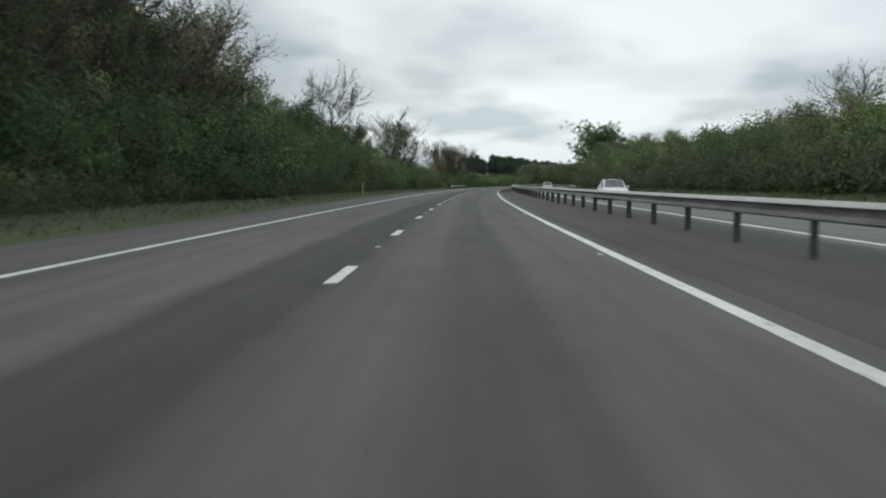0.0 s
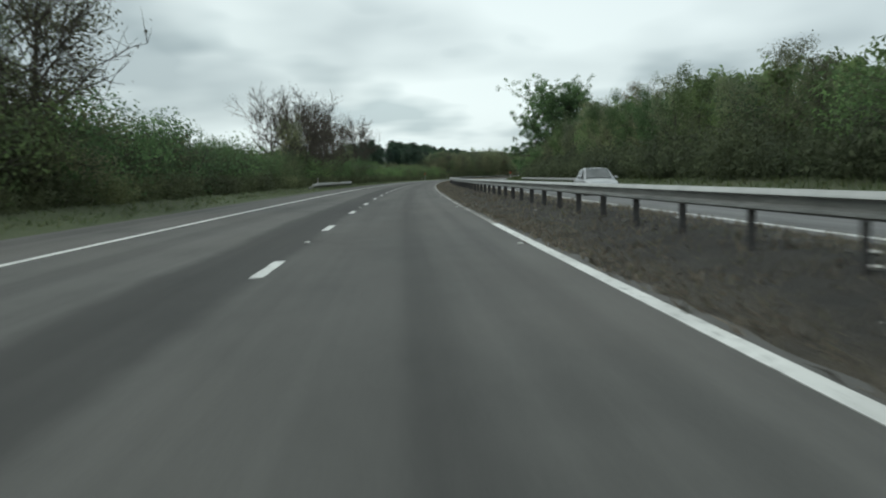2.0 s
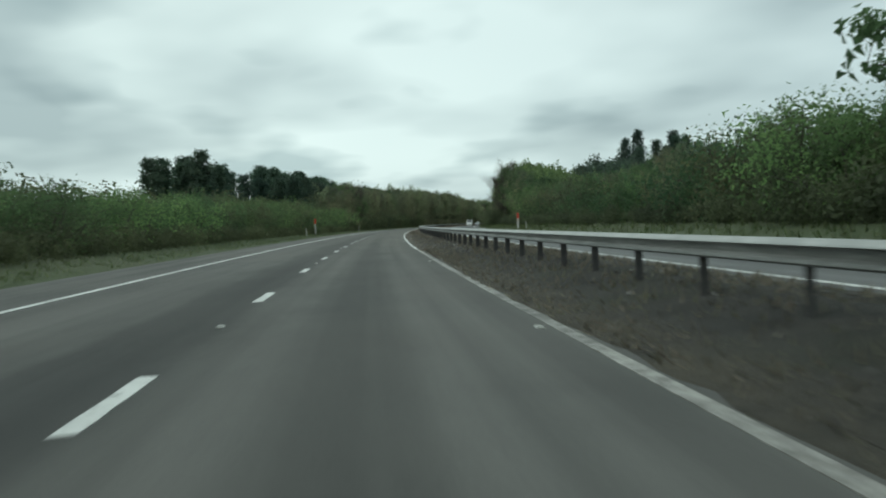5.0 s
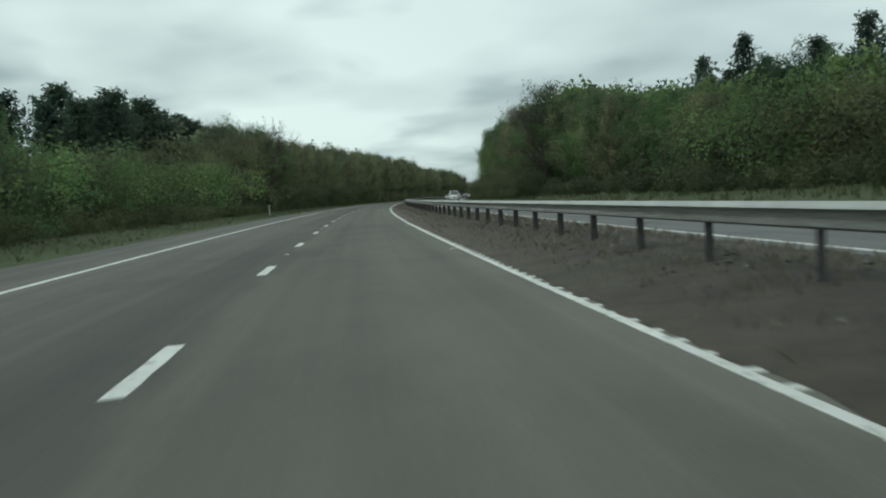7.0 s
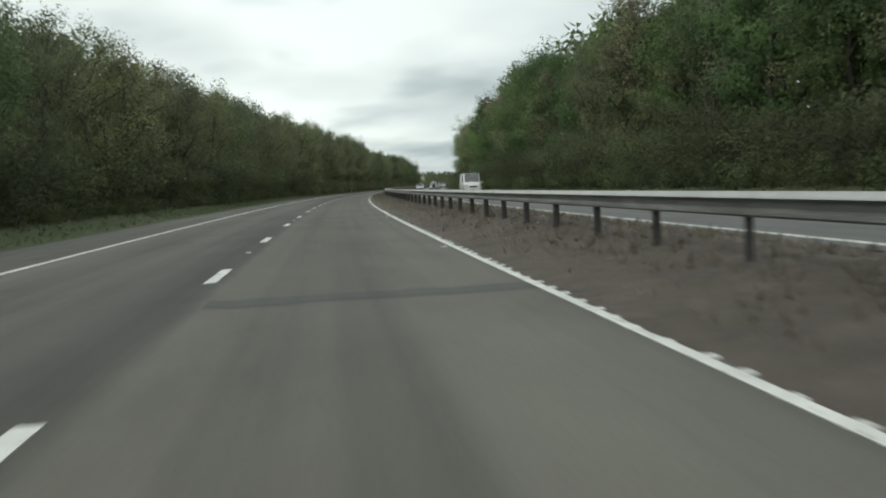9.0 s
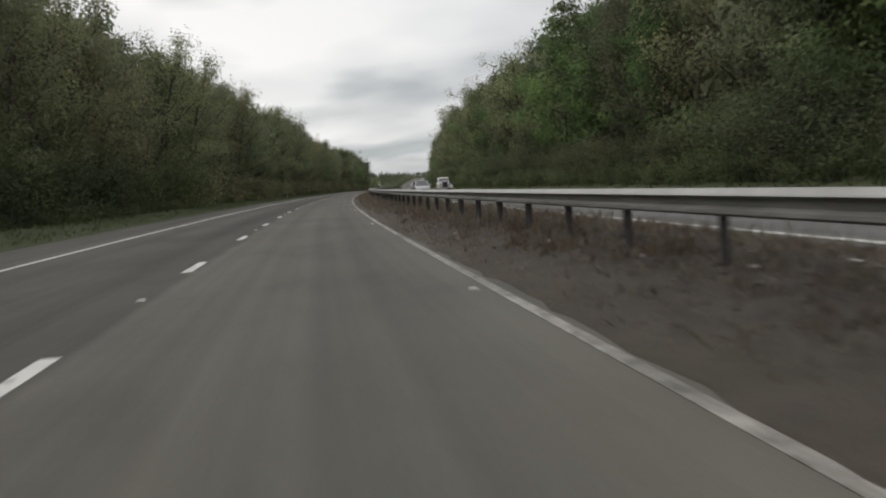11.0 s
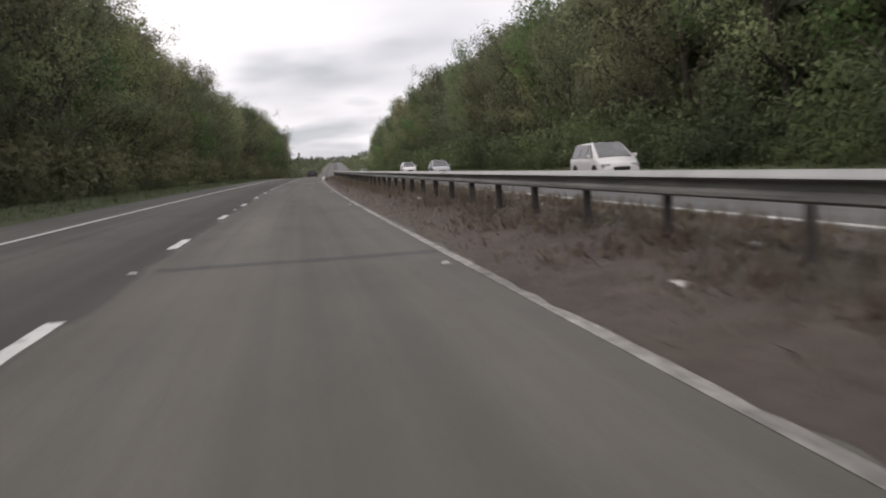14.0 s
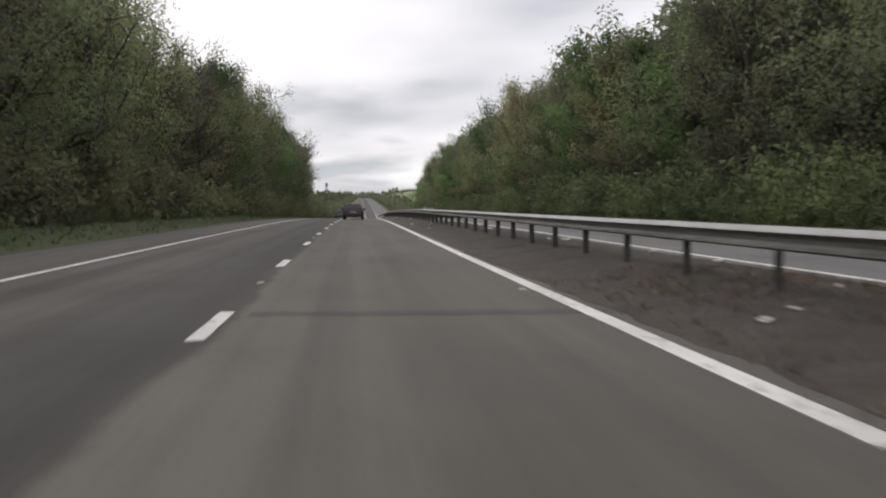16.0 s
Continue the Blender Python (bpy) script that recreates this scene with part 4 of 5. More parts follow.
woods("undergrowth_right", "shady undergrowth between the far trunks", [(s, 28.5 + 4.0 * row + rng.uniform(-1, 1), rng.uniform(3.4, 5.2)) for row in (0, 1) for s in np.arange(24, 1200, 3.8)], under, M_HEDGE)
woods("wood_edge_right", "dark shrubs along the far wood edge", [(s, 21.6 + rng.uniform(-0.6, 0.6), rng.uniform(2.6, 4.2)) for s in np.arange(684, 1190, 3.2)] + [(s, 20.3 + rng.uniform(-0.4, 0.4), rng.uniform(1.0, 1.8)) for s in np.arange(492, 1000, 2.2)], [(shrub(331, 5.0, 4.4, 900, 0.42), 5.0)], M_HEDGE)
woods("shrubs_beyond_far_verge", "green shrubs and brambles beyond the far verge", [(s, 23.4 + rng.uniform(-0.8, 0.8), float(np.interp(s, [290, 330], [3.9, 2.0])) * rng.uniform(0.7, 1.15)) for s in np.arange(24, 490, 2.9)], [(shrub(351, 5.0, 4.6, 1000, 0.40), 5.0)], M_HEDGE)
woods("bramble_skirt", "low brambles and nettles at the foot of the hedge", [(s, -9.9 + rng.uniform(-0.5, 0.6), rng.uniform(0.6, 1.5)) for s in np.arange(-10, 460, 1.7)] + [(s, -10.0 + rng.uniform(-0.4, 0.4), rng.uniform(0.5, 1.1)) for s in np.arange(460, 900, 2.4)], [(shrub(361, 5.0, 6.0, 700, 0.50), 5.0)], M_HEDGE)
woods("wood_edge_left", "shrubs along the wood edge", [(s, -11.5 + rng.uniform(-0.5, 0.4), rng.uniform(2.6, 4.4)) for s in np.arange(640, 1070, 3.8)], [(shrub(341, 5.0, 4.4, 900, 0.42), 5.0)], M_LEAF_BROWN)
woods("undergrowth_left", "shady undergrowth between the trunks", [(s, -15.0 - 3.5 * row + rng.uniform(-1, 1), rng.uniform(3.0, 4.8)) for row in (0, 1) for s in np.arange(450, 1080, 3.8)], under, M_LEAF_BROWN)
# hill of open fields, hedges and trees where the road climbs


def hill_z(s, lat):
    """Fields rise to a brow beside the far road, more on the right."""
    side = float(np.interp(lat, [-500, -120, -30, 30, 90, 260, 700], [7, 4, 0, 0, 12, 17, 12]))
    return side * float(np.interp(s, [1350, 1700, 2400, 2700], [0.0, 0.35, 1.0, 0.9]))


S_HILL, L_HILL = list(range(1350, 2701, 75)), [-700, -500, -300, -200, -120, -80, -50, -32, 32, 45, 60, 90, 130, 180, 260, 400, 550, 700]
for name, ls in (("hill_field_left", L_HILL[:8]), ("hill_field_right", L_HILL[8:])):
    v = [at(s, lat, ground_z(lat) + 0.06 + hill_z(s, lat)) for s in S_HILL for lat in ls]
    f = [(i * len(ls) + j, i * len(ls) + j + 1, (i + 1) * len(ls) + j + 1, (i + 1) * len(ls) + j) for i in range(len(S_HILL) - 1) for j in range(len(ls) - 1)]
    tagged(part(name, mesh_from(name, v, f, M_FIELD, smooth=True)), "pale green field sloping up on the far hill", "field", kind="structure")
far = []
for i in range(330):
    s = rng.uniform(1200, 2300)
    lat = -15.0 - abs(rng.gauss(0, 40)) if rng.random() < 0.5 else 27.0 + abs(rng.gauss(0, 14))
    far.append((s, lat, rng.uniform(4.5, 9.5) if lat < 0 else rng.uniform(3.0, 6.0)))
woods("distant_wood", "low distant trees on the hill where the road climbs", far, cheap, M_FAR_LEAF, hill_z)
woods("distant_bushes", "low bushes closing in on the road over the hill", [(s, -11.0 + rng.uniform(-1.5, 1.0), rng.uniform(3.6, 6.0)) for s in np.arange(1060, 2500, 4.0)] + [(s, 22.0 + rng.uniform(-1, 1.5), rng.uniform(3.6, 6.0)) for s in np.arange(1180, 2500, 4.0)], under, M_FAR_LEAF)
brow = [(2570 + rng.uniform(0, 60), lat + rng.uniform(-3, 3), rng.uniform(8, 14)) for lat in np.arange(-420, 70, 3.2)] + [(2560 + rng.uniform(0, 60), lat, rng.uniform(4, 7)) for lat in np.arange(76, 420, 6.0)]
woods("tree_line", "line of distant trees on the brow of the hill", brow, cheap, M_FAR_LEAF, hill_z)
woods("brow_hedge", "hedge along the brow of the hill", [(2560 + rng.uniform(0, 40), lat, rng.uniform(5, 9)) for lat in np.arange(-420, 420, 4.0)], under, M_FAR_LEAF, hill_z)
woods("reserve_scrub", "low dark scrub on the reserve at the crest", [(s, 7.3 + rng.uniform(-0.5, 0.5), rng.uniform(0.7, 1.15)) for s in np.arange(884, 1010, 1.2)], under[:1], M_HEDGE)
woods("hedge_behind_left", "brown-green thicket behind the hedge", [(s, -15.6 - 3.2 * row + rng.uniform(-1, 1), height_at(LEFT_H, s) * rng.uniform(0.78, 1.06)) for row in (0, 1) for s in np.arange(127, 455, 3.4)], [(shrub(321 + i, 5.0, 4.6, 700, 0.46), 5.0) for i in range(3)], M_HEDGE)
woods("undergrowth_near_left", "shady undergrowth behind the hedge", [(s, -15.5 + rng.uniform(-1, 1), rng.uniform(2.4, 3.4)) for s in np.arange(-40, 455, 3.4)] + [(s, -21.0 + rng.uniform(-1, 1), rng.uniform(2.4, 3.4)) for s in np.arange(-40, 455, 3.8)], under, M_LEAF_DARK)

# ---------------------------------------------------------------- verge plants and roadside posts


def tufts(name, label, spots, low, high, width, lean, material, category):
    r = random.Random(len(spots))
    v, f, up = [], [], []
    for s, lat, z in spots:
        p = at(s, lat, z)
        for _ in range(3):
            h, w = r.uniform(low, high), width * r.uniform(0.6, 1.3)
            a = r.uniform(0, 6.28)
            b = Vector((math.cos(a), math.sin(a), 0)) * w
            o = p + Vector((r.gauss(0, 0.09), r.gauss(0, 0.09), -0.03))
            t = Vector((r.gauss(0, lean), r.gauss(0, lean), h))
            q = len(v)
            v.extend((o - b, o + b, o + t * 0.6 + b * 0.6, o + t))
            f.append((q, q + 1, q + 2, q + 3))
            n = (t.cross(b).normalized() * 0.5 + Vector((0, 0, 0.8))).normalized()
            up.extend((n, n, n, n))
    tagged(part(name, soft(mesh_from(name, v, f, material), up)), label, category, kind="stuff")


rng = random.Random(21)


def reserve_z(lat):
    return float(np.interp(lat, [4.3, 4.6, 5.0, 5.6, 6.3, 7.2, 8.0, 8.45], [0.02, 0.05, 0.14, 0.22, 0.24, 0.18, 0.07, 0.02]))


def lats(n, s0, s1, a, b, zf):
    out = []
    for _ in range(n):
        lat = rng.uniform(a, b)
        out.append((rng.uniform(s0, s1), lat, zf(lat)))
    return out


tufts("verge_grass", "long green grass along the verge", lats(20000, -5, 930, -11.5, -6.6, ground_z), 0.05, 0.22, 0.022, 0.12, M_BLADE, "grass")
tufts("far_verge_grass", "long green grass beyond the far carriageway", lats(9000, 20, 930, 18.0, 24.5, ground_z), 0.15, 0.5, 0.03, 0.12, M_BLADE, "grass")
tufts("reserve_grass", "short dead grass on the central reserve", lats(28000, 101, 815, 4.15, 8.3, reserve_z), 0.05, 0.2, 0.018, 0.09, M_WEED, "dead grass")
tufts("reserve_edge_grass", "thin tan grass creeping along the edge line", lats(13000, 104, 315, 3.98, 4.75, reserve_z), 0.04, 0.12, 0.02, 0.08, M_WEED, "dead grass")
tufts("reserve_fine_grass", "fine dry mauve-brown grass on the reserve", lats(26000, 560, 825, 4.1, 8.2, reserve_z), 0.04, 0.14, 0.014, 0.08, M_DOCK, "dead grass")
clump_spots = []
for _ in range(420):
    s, lat, n = rng.uniform(571, 815), rng.uniform(4.5, 7.9), rng.randint(4, 12)
    for _ in range(n):
        x = lat + rng.gauss(0, 0.16)
        clump_spots.append((s + rng.gauss(0, 0.2), x, reserve_z(x)))
tufts("reserve_clumps", "clumps of red-brown dead dock and grass on the reserve", clump_spots, 0.08, 0.28, 0.022, 0.12, M_DOCK, "weeds")
tufts("reserve_weeds", "tall brown dead weed stalks along the central reserve", lats(2600, 571, 815, 5.0, 7.8, reserve_z), 0.15, 0.5, 0.012, 0.09, M_WEED, "weeds")


def stones(name, label, spots):
    """Loose stones: small squashed lumps."""
    r = random.Random(len(spots))
    v, f = [], []
    for s, lat, z in spots:
        p, k, q = at(s, lat, z), r.uniform(0.015, 0.05), len(v)
        for x, y, h in ((1, 0, 0), (0.2, 1, 0.1), (-1, 0.3, 0), (-0.2, -1, 0.1), (0.1, 0.1, 0.8), (0, 0, -0.6)):
            v.append(p + Vector((x, y, h)) * k * r.uniform(0.7, 1.3))
        for i in range(4):
            f.append((q + i, q + (i + 1) % 4, q + 4))
            f.append((q + (i + 1) % 4, q + i, q + 5))
    tagged(part(name, mesh_from(name, v, f, M_STONE)), label, "stones", kind="stuff")


stones("reserve_stones", "loose grey stones and grit on the central reserve", lats(7600, 80, 630, 4.2, 8.2, reserve_z))


def crumple(seed, size):
    r = random.Random(seed)
    bm = bmesh.new()
    bmesh.ops.create_icosphere(bm, subdivisions=2, radius=size)
    for v in bm.verts:
        v.co *= r.uniform(0.35, 1.3)
        v.co.z = v.co.z * 0.45 + size * 0.25
        v.co.x *= 1.6
    return bm_mesh("litter", bm, M_LITTER)


LITTER = [crumple(i, 0.030 + 0.008 * i) for i in range(6)]
SPOTS = [(666.8, 4.9), (667.1, 5.2), (666.4, 5.3), (665.3, 5.9), (664.3, 5.5), (663.2, 6.4), (716.4, 5.8), (713.3, 5.8), (712.4, 4.7), (819.5, 4.8), (617.8, 4.9), (618.8, 5.1), (819.8, 5.2), (821.2, 6.4), (337.0, 5.4), (181.2, 7.2), (207.9, 5.0), (140.3, 7.9), (131.0, 5.1), (201.9, 5.5), (201.4, 6.5),
         (453.2, 5.4), (448.8, 4.7), (449.4, 5.4), (448.3, 4.9), (447.3, 4.6), (457.0, 7.0), (603.2, 4.7), (602.6, 5.1), (601.8, 5.3), (604.1, 7.3), (596.5, 4.8), (597.2, 5.2), (595.6, 5.2), (594.5, 5.0)]
for i in range(180):
    lat = rng.uniform(4.5, 7.6)
    s = rng.uniform(105, 595) if i % 3 == 0 else rng.uniform(595, 900)
    if i < len(SPOTS):
        s, lat = SPOTS[i]
    ob = tagged(new("litter", LITTER[i % 6]), "crumpled white litter lying on the central reserve", "litter", "litter on the reserve")
    ob.matrix_basis = on_road(s, lat, reserve_z(lat) + 0.02, rng.uniform(0, 360), 0.8 if 590 < s < 630 else 1.25 if i < len(SPOTS) else 1.0)


def marker_post(height, width, red):
    thing = tagged(new("marker_post"), "tall white marker post with a red upper half" if red else "short white plastic verge marker post", "marker post", "tall marker posts" if red else "verge marker posts")
    part("post", bm_mesh("post", box_bm((width, 0.05, height + 0.2), (0, 0, height / 2 - 0.1), 0.012), M_WHITE), thing)
    if red:
        part("red_panel", bm_mesh("red_panel", box_bm((width + 0.012, 0.062, height * 0.34), (0, 0, height * 0.83), 0.012), M_RED), thing, "red reflective panel")
        part("panel_edge", bm_mesh("panel_edge", box_bm((width + 0.02, 0.068, 0.03), (0, 0, height * 0.65), 0.006), M_WHITE), thing)
    else:
        part("reflector", bm_mesh("reflector", box_bm((width * 0.7, 0.062, 0.12), (0, 0, height * 0.8), 0.006), M_LAMP_RED), thing, "dark red reflector")
        part("cap", bm_mesh("cap", box_bm((width + 0.015, 0.065, 0.03), (0, 0, height), 0.008), M_WHITE), thing)
    return thing


tall = marker_post(2.15, 0.26, True)
tall.matrix_basis = on_road(399.6, -8.8, ground_z(-8.8) - 0.02)
copy_thing(tall, on_road(395.0, 18.7, ground_z(18.7) - 0.02))
short = marker_post(0.95, 0.10, False)
short.matrix_basis = on_road(78.0, -8.1, ground_z(-8.1))
for s, lat in [(205.2, -8.9), (383.7, -8.1), (461.0, -7.9), (712.0, -8.0), (202.0, 19.6), (387.0, 18.8)]:
    copy_thing(short, on_road(s, lat, ground_z(lat)))

# ---------------------------------------------------------------- vehicles


def ring(half_low, half_belt, half_roof, low, belt, roof):
    """Half outline of a body section, from sill to roof middle."""
    return [(half_low * 0.80, low), (half_low * 0.97, low + 0.05), (half_low, low + 0.22), (half_belt * 1.01, (low + belt) / 2 + 0.08), (half_belt, belt - 0.05), (half_belt * 0.965, belt),
            (half_roof + (half_belt * 0.965 - half_roof) * 0.08, roof - 0.06), (half_roof * 0.86, roof - 0.012), (half_roof * 0.4, roof + 0.008), (0.0, roof + 0.012)]


def shell(name, stations, material):
    """Loft of sections (y, half_low, half_belt, half_roof, low, belt, roof) along +y, front at the high end."""
    v, f = [], []
    n = 19
    for y, *a in stations:
        r = ring(*a)
        for x, z in r:
            v.append((-x, y, z))
        for x, z in reversed(r[:-1]):
            v.append((x, y, z))
    for i in range(len(stations) - 1):
        for j in range(n):
            a, b = i * n + j, i * n + (j + 1) % n
            f.append((a, b, b + n, a + n))
    f.append(tuple(range(n)))
    f.append(tuple(reversed(range((len(stations) - 1) * n, len(stations) * n))))
    me = mesh_from(name, v, f, material, smooth=True)
    bm = bmesh.new()
    bm.from_mesh(me)
    bpy.data.meshes.remove(me)
    return bm_mesh(name, bm, material, smooth=True)


def panel(points, thick, material, name):
    """A pane or lamp from its corner points, given a thickness along its normal."""
    p = [Vector(q) for q in points]
    n = (p[1] - p[0]).cross(p[2] - p[0]).normalized() * thick
    m = len(p)
    v = [q + n for q in p] + [q - n for q in p]
    f = [tuple(range(m)), tuple(range(2 * m - 1, m - 1, -1))] + [(i, i + m, (i + 1) % m + m, (i + 1) % m) for i in range(m)]
    bm = bmesh.new()
    bm.from_mesh(mesh_from(name, v, f, material))
    return bm_mesh(name, bm, material)


def wheel(radius, width, parent, x, y):
    w = new("wheel")
    w.parent = parent
    w.matrix_basis = Matrix.Translation((x, y, radius)) @ Matrix.Rotation(radians(90), 4, "Y")
    bm = bmesh.new()
    prof = [(radius * 0.66, -width / 2), (radius * 0.93, -width / 2), (radius, -width * 0.32), (radius, width * 0.32), (radius * 0.93, width / 2), (radius * 0.66, width / 2)]
    n = 28
    vs = [[bm.verts.new((r * math.cos(6.2832 * i / n), r * math.sin(6.2832 * i / n), z)) for r, z in prof] for i in range(n)]
    for i in range(n):
        for j in range(len(prof)):
            bm.faces.new((vs[i][j], vs[(i + 1) % n][j], vs[(i + 1) % n][(j + 1) % 6], vs[i][(j + 1) % 6]))
    part("tyre", bm_mesh("tyre", bm, M_TYRE, True), w)
    bm = bmesh.new()
    side = 1 if x > 0 else -1
    bmesh.ops.create_cone(bm, cap_ends=True, segments=24, radius1=radius * 0.66, radius2=radius * 0.66, depth=width * 0.5)
    for i in range(6):
        r = bmesh.ops.create_cube(bm, size=1.0)
        m = Matrix.Rotation(radians(60 * i), 4, "Z") @ Matrix.Translation((radius * 0.34, 0, side * width * 0.33)) @ Matrix.Diagonal((radius * 0.58, radius * 0.15, width * 0.2, 1))
        bmesh.ops.transform(bm, matrix=m, verts=r["verts"])
    part("rim", bm_mesh("rim", bm, M_RIM), w)


def car(name, label, paint, L, W, H, shape, plate_back=M_PLATE_Y, rails=False):
    """A car with its middle at the origin and its nose along +y. shape: estate, saloon, hatch or van."""
    thing = tagged(new(name), label, "van" if shape == "van" else "car")
    w, belt, low = W / 2, H * (0.60 if shape != "van" else 0.50), 0.20
    hood = H * (0.57 if shape != "van" else 0.52)
    y0, y1 = -L / 2, L / 2
    tail = {"estate": 0.05, "hatch": 0.03, "van": 0.005, "saloon": 0.20, "mono": 0.03}[shape]
    nose = {"estate": 0.30, "hatch": 0.24, "van": 0.20, "saloon": 0.29, "mono": 0.17}[shape]
    top = w * (0.74 if shape != "van" else 0.86)
    back_roof = y0 + L * (tail + (0.09 if shape in ("estate", "hatch", "mono") else 0.14 if shape == "saloon" else 0.01))
    front_roof = y1 - L * (nose + {"van": 0.13, "mono": 0.25}.get(shape, 0.19 if shape == "saloon" else 0.21))
    cowl = y1 - L * nose
    boot = belt + 0.03
    st = [(y0, w * 0.86, w * 0.82, w * 0.70, low + 0.14, belt * 0.72, belt * 0.80)]
    if shape == "saloon":
        st += [(y0 + 0.06, w * 0.95, w * 0.93, w * 0.8, low + 0.06, belt * 0.92, boot), (y0 + L * tail, w, w * 0.97, w * 0.8, low, belt, boot + 0.03)]
    else:
        st += [(y0 + 0.05, w * 0.95, w * 0.94, w * 0.86, low + 0.05, belt * 0.95, belt + 0.02), (y0 + L * tail, w * 0.98, w * 0.96, w * 0.84, low + 0.02, belt, belt + 0.07)]
    st += [(back_roof, w, w * 0.98, top, low, belt, H - 0.035), ((back_roof + front_roof) / 2, w, w, top * 1.02, low, belt, H), (front_roof, w, w * 0.99, top, low, belt, H - 0.03),
           (cowl, w, w * 0.98, w * 0.82, low, belt - 0.03, hood + 0.03), (y1 - 0.45, w * 0.97, w * 0.93, w * 0.74, low, hood - 0.10, hood - 0.06), (y1 - 0.12, w * 0.88, w * 0.84, w * 0.66, low + 0.04, hood - 0.22, hood - 0.17), (y1, w * 0.70, w * 0.68, w * 0.5, low + 0.12, hood - 0.34, hood - 0.29)]
    body = part("body", shell("body", st, paint), thing)
    # glass
    zt, zb = H - 0.09, belt + 0.02
    yb = y0 + L * tail
    part("windscreen", panel([(-w * 0.76, cowl - 0.08, hood + 0.065), (w * 0.76, cowl - 0.08, hood + 0.065), (top * 0.86, front_roof + 0.06, zt + 0.035), (-top * 0.86, front_roof + 0.06, zt + 0.035)], 0.05, M_SCREEN, "windscreen"), thing)
    part("rear_window", panel([(w * 0.74, yb - 0.015, belt + 0.09), (-w * 0.74, yb - 0.015, belt + 0.09), (-top * 0.84, back_roof - 0.05, zt), (top * 0.84, back_roof - 0.05, zt)], 0.045, M_GLASS, "rear_window"), thing)
    cuts = [yb + 0.25, (yb + 0.25) * 0.62 + (cowl - 0.3) * 0.38, (yb + 0.25) * 0.3 + (cowl - 0.3) * 0.7, cowl - 0.35]
    if shape == "van":
        cuts = [front_roof - 0.75, front_roof - 0.74, front_roof - 0.73, cowl - 0.25]
    for sx in (-1, 1):
        for a, b in zip(cuts, cuts[1:]):
            if b - a < 0.1:
                continue
            ta, tb = max(a, back_roof - 0.02), min(b, front_roof + 0.05)
            pts = [(sx * w * 0.972, a + 0.03, zb), (sx * w * 0.972, b - 0.03, zb), (sx * (top * 1.03 + 0.01), tb - 0.03, zt), (sx * (top * 1.03 + 0.01), ta + 0.03, zt)]
            part("side_window", panel(pts if sx > 0 else pts[::-1], 0.016, M_GLASS, "side_window"), thing)
        part("mirror", bm_mesh("mirror", box_bm((0.2, 0.12, 0.14), (sx * (w + 0.09), cowl - 0.42, belt + 0.07), 0.035), paint), thing)
        part("tail_lamp", bm_mesh("tail_lamp", box_bm((w * 0.34, 0.14, 0.17), (sx * w * 0.74, y0 + 0.08, belt * 0.86), 0.03), M_LAMP_RED), thing, "red tail lamp")
        part("headlamp", bm_mesh("headlamp", box_bm((w * 0.42, 0.22, 0.15), (sx * w * 0.66, y1 - 0.17, hood - 0.26), 0.04), M_LAMP_CLEAR), thing, "clear headlamp")
        for y in (y0 + L * 0.21, y1 - L * 0.19):
            wheel(0.32 if shape != "van" else 0.34, 0.23, thing, sx * (w - 0.105), y)
            bm = bmesh.new()
            bmesh.ops.create_cone(bm, cap_ends=True, segments=24, radius1=0.375, radius2=0.375, depth=0.02, matrix=Matrix.Translation((sx * (w - 0.004), y, 0.33)) @ Matrix.Rotation(radians(90), 4, "Y"))
            part("wheel_arch", bm_mesh("wheel_arch", bm, M_TRIM), thing)
        if rails:
            part("roof_rail", bm_mesh("roof_rail", box_bm((0.045, (front_roof - back_roof) * 1.05, 0.045), (sx * top * 0.90, (front_roof + back_roof) / 2, H + 0.035), 0.015), M_CHROME), thing, "silver roof rail")
            bm = bmesh.new()
            bmesh.ops.create_cone(bm, cap_ends=True, segments=16, radius1=0.06, radius2=0.06, depth=0.2, matrix=Matrix.Translation((sx * w * 0.62, y0 + 0.04, 0.30)) @ Matrix.Rotation(radians(90), 4, "X"))
            part("exhaust", bm_mesh("exhaust", bm, M_CHROME), thing, "oval chrome exhaust")
    part("rear_bumper", bm_mesh("rear_bumper", box_bm((W * 0.93, 0.2, 0.26), (0, y0 + 0.04, 0.44), 0.06), paint), thing)
    part("front_bumper", bm_mesh("front_bumper", box_bm((W * 0.84, 0.24, 0.26), (0, y1 - 0.10, 0.42), 0.07), paint), thing)
    part("lower_valance", bm_mesh("lower_valance", box_bm((W * 0.72, 0.12, 0.12), (0, y0 + 0.01, 0.30), 0.02), M_TRIM), thing)
    part("grille", bm_mesh("grille", box_bm((W * 0.38, 0.1, 0.16), (0, y1 - 0.015, hood - 0.40), 0.02), M_TRIM), thing)
    part("boot_strip", bm_mesh("boot_strip", box_bm((W * 0.66, 0.03, 0.03), (0, y0 - 0.03, 0.60), 0.008), M_CHROME), thing, "bright chrome strip")
    for y, m, z in ((y0 - 0.012, plate_back, 0.70), (y1 + 0.018, M_PLATE_W, 0.38)):
        pl = part("number_plate", bm_mesh("number_plate", box_bm((0.52, 0.02, 0.11), (0, y, z), 0.004), m), thing)
        for i in range(6):
            part("plate_bar", bm_mesh("plate_bar", box_bm((0.045, 0.026, 0.06), (-0.19 + 0.076 * i, y, z)), M_INK), pl)
    return thing


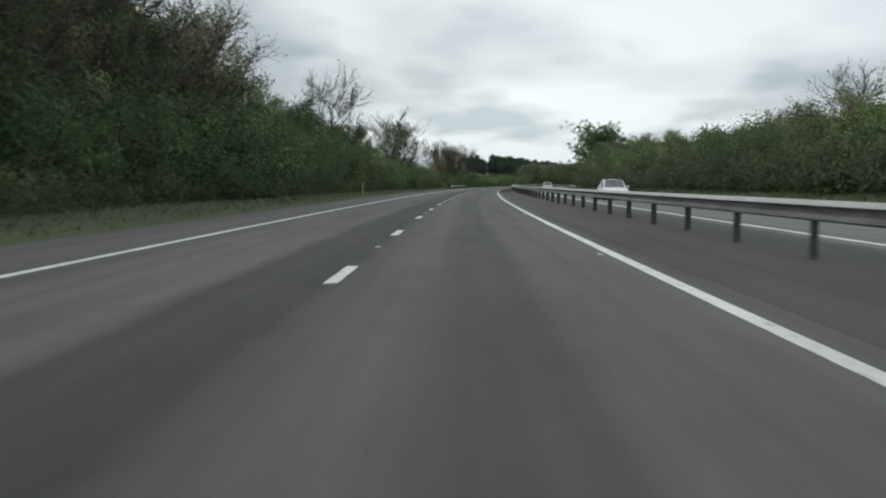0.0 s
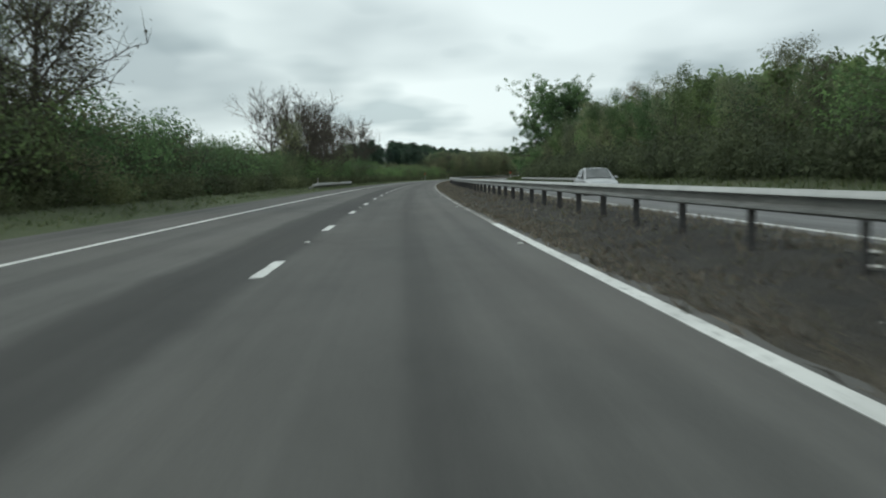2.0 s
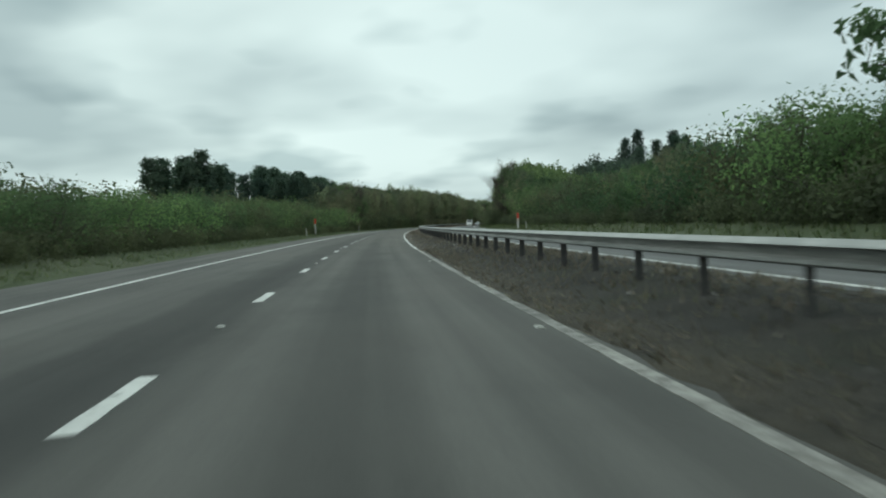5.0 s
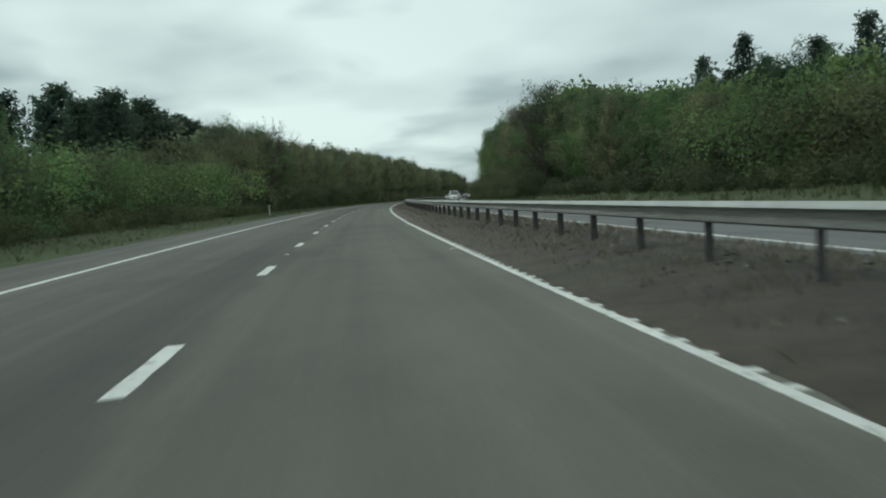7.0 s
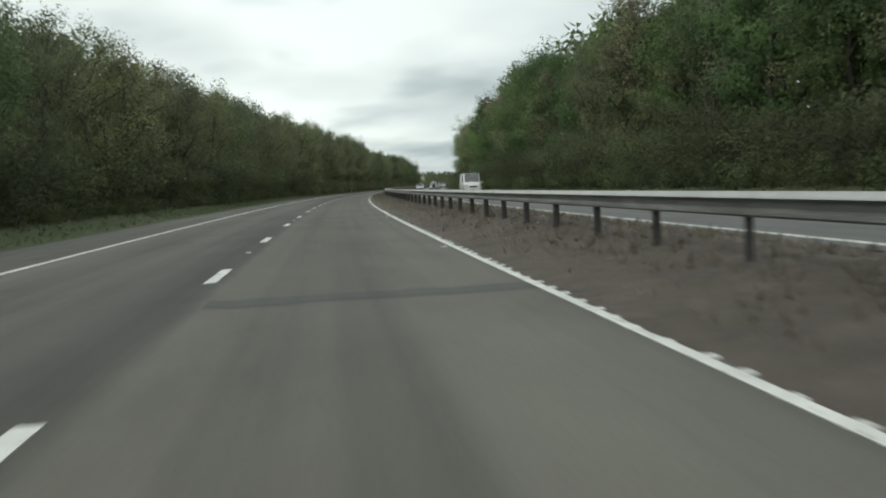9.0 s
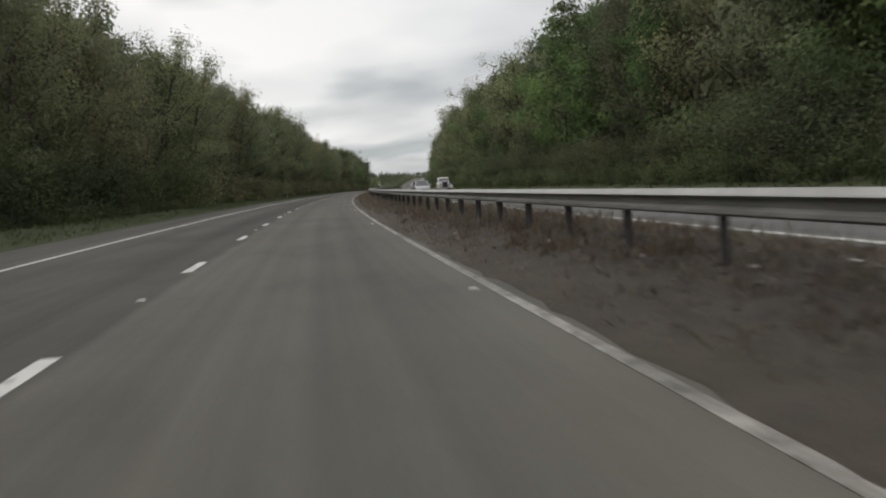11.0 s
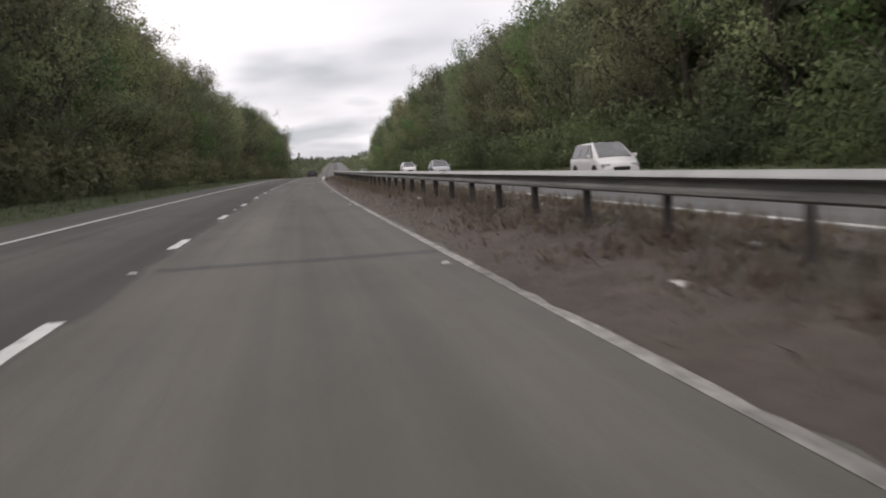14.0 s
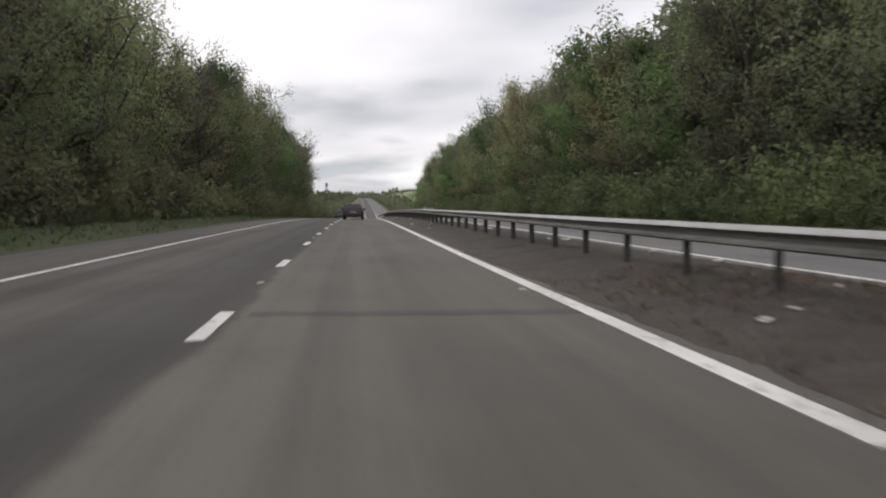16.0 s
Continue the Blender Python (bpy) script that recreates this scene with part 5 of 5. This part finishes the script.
lead = car("estate_car", "dark blue estate car with silver roof rails driving ahead", M_DARK_BLUE, 4.85, 1.85, 1.45, "estate", rails=True)
lead.matrix_basis = on_road(896.0, 1.1)
far_car = car("saloon_car", "small dark saloon in the inner lane far ahead", M_PALE_GREY, 4.5, 1.76, 1.45, "saloon")
far_car.matrix_basis = on_road(962.0, -1.5)
ONCOMING = 180.0
for nm, lab, pnt, dims, shape, s, lat in [
        ("saloon_car", "white saloon car on the far carriageway", M_CAR_WHITE, (4.5, 1.76, 1.43), "saloon", 64.0, 11.4),
        ("saloon_car", "silver saloon car on the far carriageway", M_SILVER, (4.2, 1.72, 1.40), "saloon", 154.5, 11.5),
        ("panel_van", "white panel van on the far carriageway", M_CAR_WHITE, (5.2, 1.95, 2.15), "van", 562.0, 14.5),
        ("estate_car", "silver estate car on the far carriageway", M_SILVER, (4.6, 1.78, 1.50), "estate", 664.0, 11.4),
        ("people_carrier", "small white people carrier with long raked windscreen", M_CAR_WHITE, (4.2, 1.76, 1.60), "mono", 742.5, 14.6),
        ("estate_car", "tall dark grey-green estate car on the far carriageway", M_PALE_GREY, (4.7, 1.88, 1.76), "estate", 718.0, 14.5),
        ("saloon_car", "pale silver saloon car on the far carriageway", M_SILVER, (4.5, 1.76, 1.43), "saloon", 791.5, 14.6),
        ("estate_car", "white estate car on the far carriageway", M_CAR_WHITE, (4.6, 1.78, 1.50), "estate", 820.5, 14.5),
        ("panel_van", "white van on the far carriageway before the crest", M_CAR_WHITE, (5.0, 1.95, 2.20), "van", 985.0, 14.5)]:
    v = car(nm, lab, pnt, *dims, shape)
    v["group"] = "oncoming traffic"
    v.matrix_basis = on_road(s, lat, 0.0, ONCOMING)


def vintage_car():
    """A pre-war tourer: upright grille, separate wings, tall narrow cabin; nose along +y."""
    thing = tagged(new("vintage_car"), "white vintage car with upright grille and swept wings", "car", "oncoming traffic")
    bm = box_bm((1.05, 1.75, 0.62), (0, 1.05, 0.86), 0.10)
    for v in bm.verts:
        if v.co.y > 1.2:
            v.co.x *= 0.74
    part("bonnet", bm_mesh("bonnet", bm, M_CAR_WHITE, True), thing)
    part("body", bm_mesh("body", box_bm((1.50, 2.3, 0.70), (0, -0.9, 0.82), 0.16), M_CAR_WHITE, True), thing)
    bm = box_bm((1.40, 1.9, 0.62), (0, -0.85, 1.42), 0.16)
    for v in bm.verts:
        if v.co.z > 1.5:
            v.co.x *= 0.86
            v.co.y = -0.85 + (v.co.y + 0.85) * 0.86
    part("cabin", bm_mesh("cabin", bm, M_CAR_WHITE, True), thing)
    part("windscreen", panel([(-0.58, 0.10, 1.16), (0.58, 0.10, 1.16), (0.52, -0.04, 1.60), (-0.52, -0.04, 1.60)], 0.03, M_SCREEN, "windscreen"), thing)
    for sx in (-1, 1):
        for a, b in ((-1.6, -0.95), (-0.85, -0.25)):
            pts = [(sx * 0.70, a, 1.20), (sx * 0.70, b, 1.20), (sx * 0.63, b - 0.04, 1.58), (sx * 0.63, a + 0.04, 1.58)]
            part("side_window", panel(pts if sx > 0 else pts[::-1], 0.02, M_GLASS, "side_window"), thing)
        bm = bmesh.new()
        prev = None
        for i in range(13):
            t = math.pi * (0.02 + 0.92 * i / 12)
            y, z = 1.55 + 0.52 * math.cos(t), 0.38 + 0.50 * math.sin(t)
            row = [bm.verts.new((sx * x, y, z - (0.05 if x > 0.85 else 0.0))) for x in (0.46, 0.66, 0.88)]
            if prev:
                for j in range(2):
                    bm.faces.new((prev[j], prev[j + 1], row[j + 1], row[j]))
            prev = row
        bmesh.ops.solidify(bm, geom=bm.faces[:], thickness=0.03)
        part("wing", bm_mesh("wing", bm, M_CAR_WHITE, True), thing)
        part("running_board", bm_mesh("running_board", box_bm((0.24, 1.9, 0.05), (sx * 0.74, -0.05, 0.40), 0.02), M_TRIM), thing)
        bm = bmesh.new()
        bmesh.ops.create_uvsphere(bm, u_segments=16, v_segments=10, radius=0.13, matrix=Matrix.Translation((sx * 0.52, 1.88, 0.96)) @ Matrix.Diagonal((1, 0.8, 1, 1)))
        part("headlamp", bm_mesh("headlamp", bm, M_LAMP_CLEAR, True), thing, "round chrome headlamp")
        for y in (1.50, -1.45):
            wheel(0.36, 0.15, thing, sx * 0.66, y)
    part("grille", bm_mesh("grille", box_bm((0.52, 0.06, 0.62), (0, 1.96, 0.90), 0.03), M_TRIM), thing, "dark upright grille")
    part("grille_frame", bm_mesh("grille_frame", box_bm((0.62, 0.10, 0.72), (0, 1.92, 0.90), 0.05), M_CHROME), thing)
    part("bumper", bm_mesh("bumper", box_bm((1.55, 0.06, 0.10), (0, 2.14, 0.46), 0.02), M_CHROME), thing, "slim chrome bumper")
    return thing


vintage_car().matrix_basis = on_road(670.0, 14.4, 0.0, ONCOMING)


def mast(height):
    thing = tagged(new("mast"), "slender grey steel mast above distant trees", "mast", "distant masts")
    for sx, sy in ((-1, -1), (1, -1), (1, 1), (-1, 1)):
        v, f = [], []
        tube(v, f, [Vector((sx * 0.9, sy * 0.9, -0.5)), Vector((sx * 0.25, sy * 0.25, height))], [0.12, 0.07], 5)
        part("leg", mesh_from("leg", v, f, M_POST), thing)
    for i in range(9):
        z, k = height * (i + 0.5) / 9, 0.9 - 0.65 * (i + 0.5) / 9
        v, f = [], []
        for a in range(4):
            p, q = [Vector((k * (1 if (a + e) % 4 in (0, 1) else -1), k * (1 if (a + e) % 4 in (1, 2) else -1), z + 0.8 * e)) for e in (0, 1)]
            tube(v, f, [p, q], [0.05, 0.05], 4)
        part("brace", mesh_from("brace", v, f, M_POST), thing)
    part("aerial", bm_mesh("aerial", box_bm((1.6, 0.4, 1.8), (0, 0, height - 1.0), 0.1), M_WHITE), thing)
    return thing


far_mast = mast(16.0)
far_mast.matrix_basis = on_road(1290.0, -16.5, 0.5, 20)

# ---------------------------------------------------------------- the whole place set down at its scale
for ob in scene.objects:
    if ob.parent is None and ob.type in ("MESH", "EMPTY"):
        ob.matrix_basis = Matrix.Scale(SET, 4) @ ob.matrix_basis
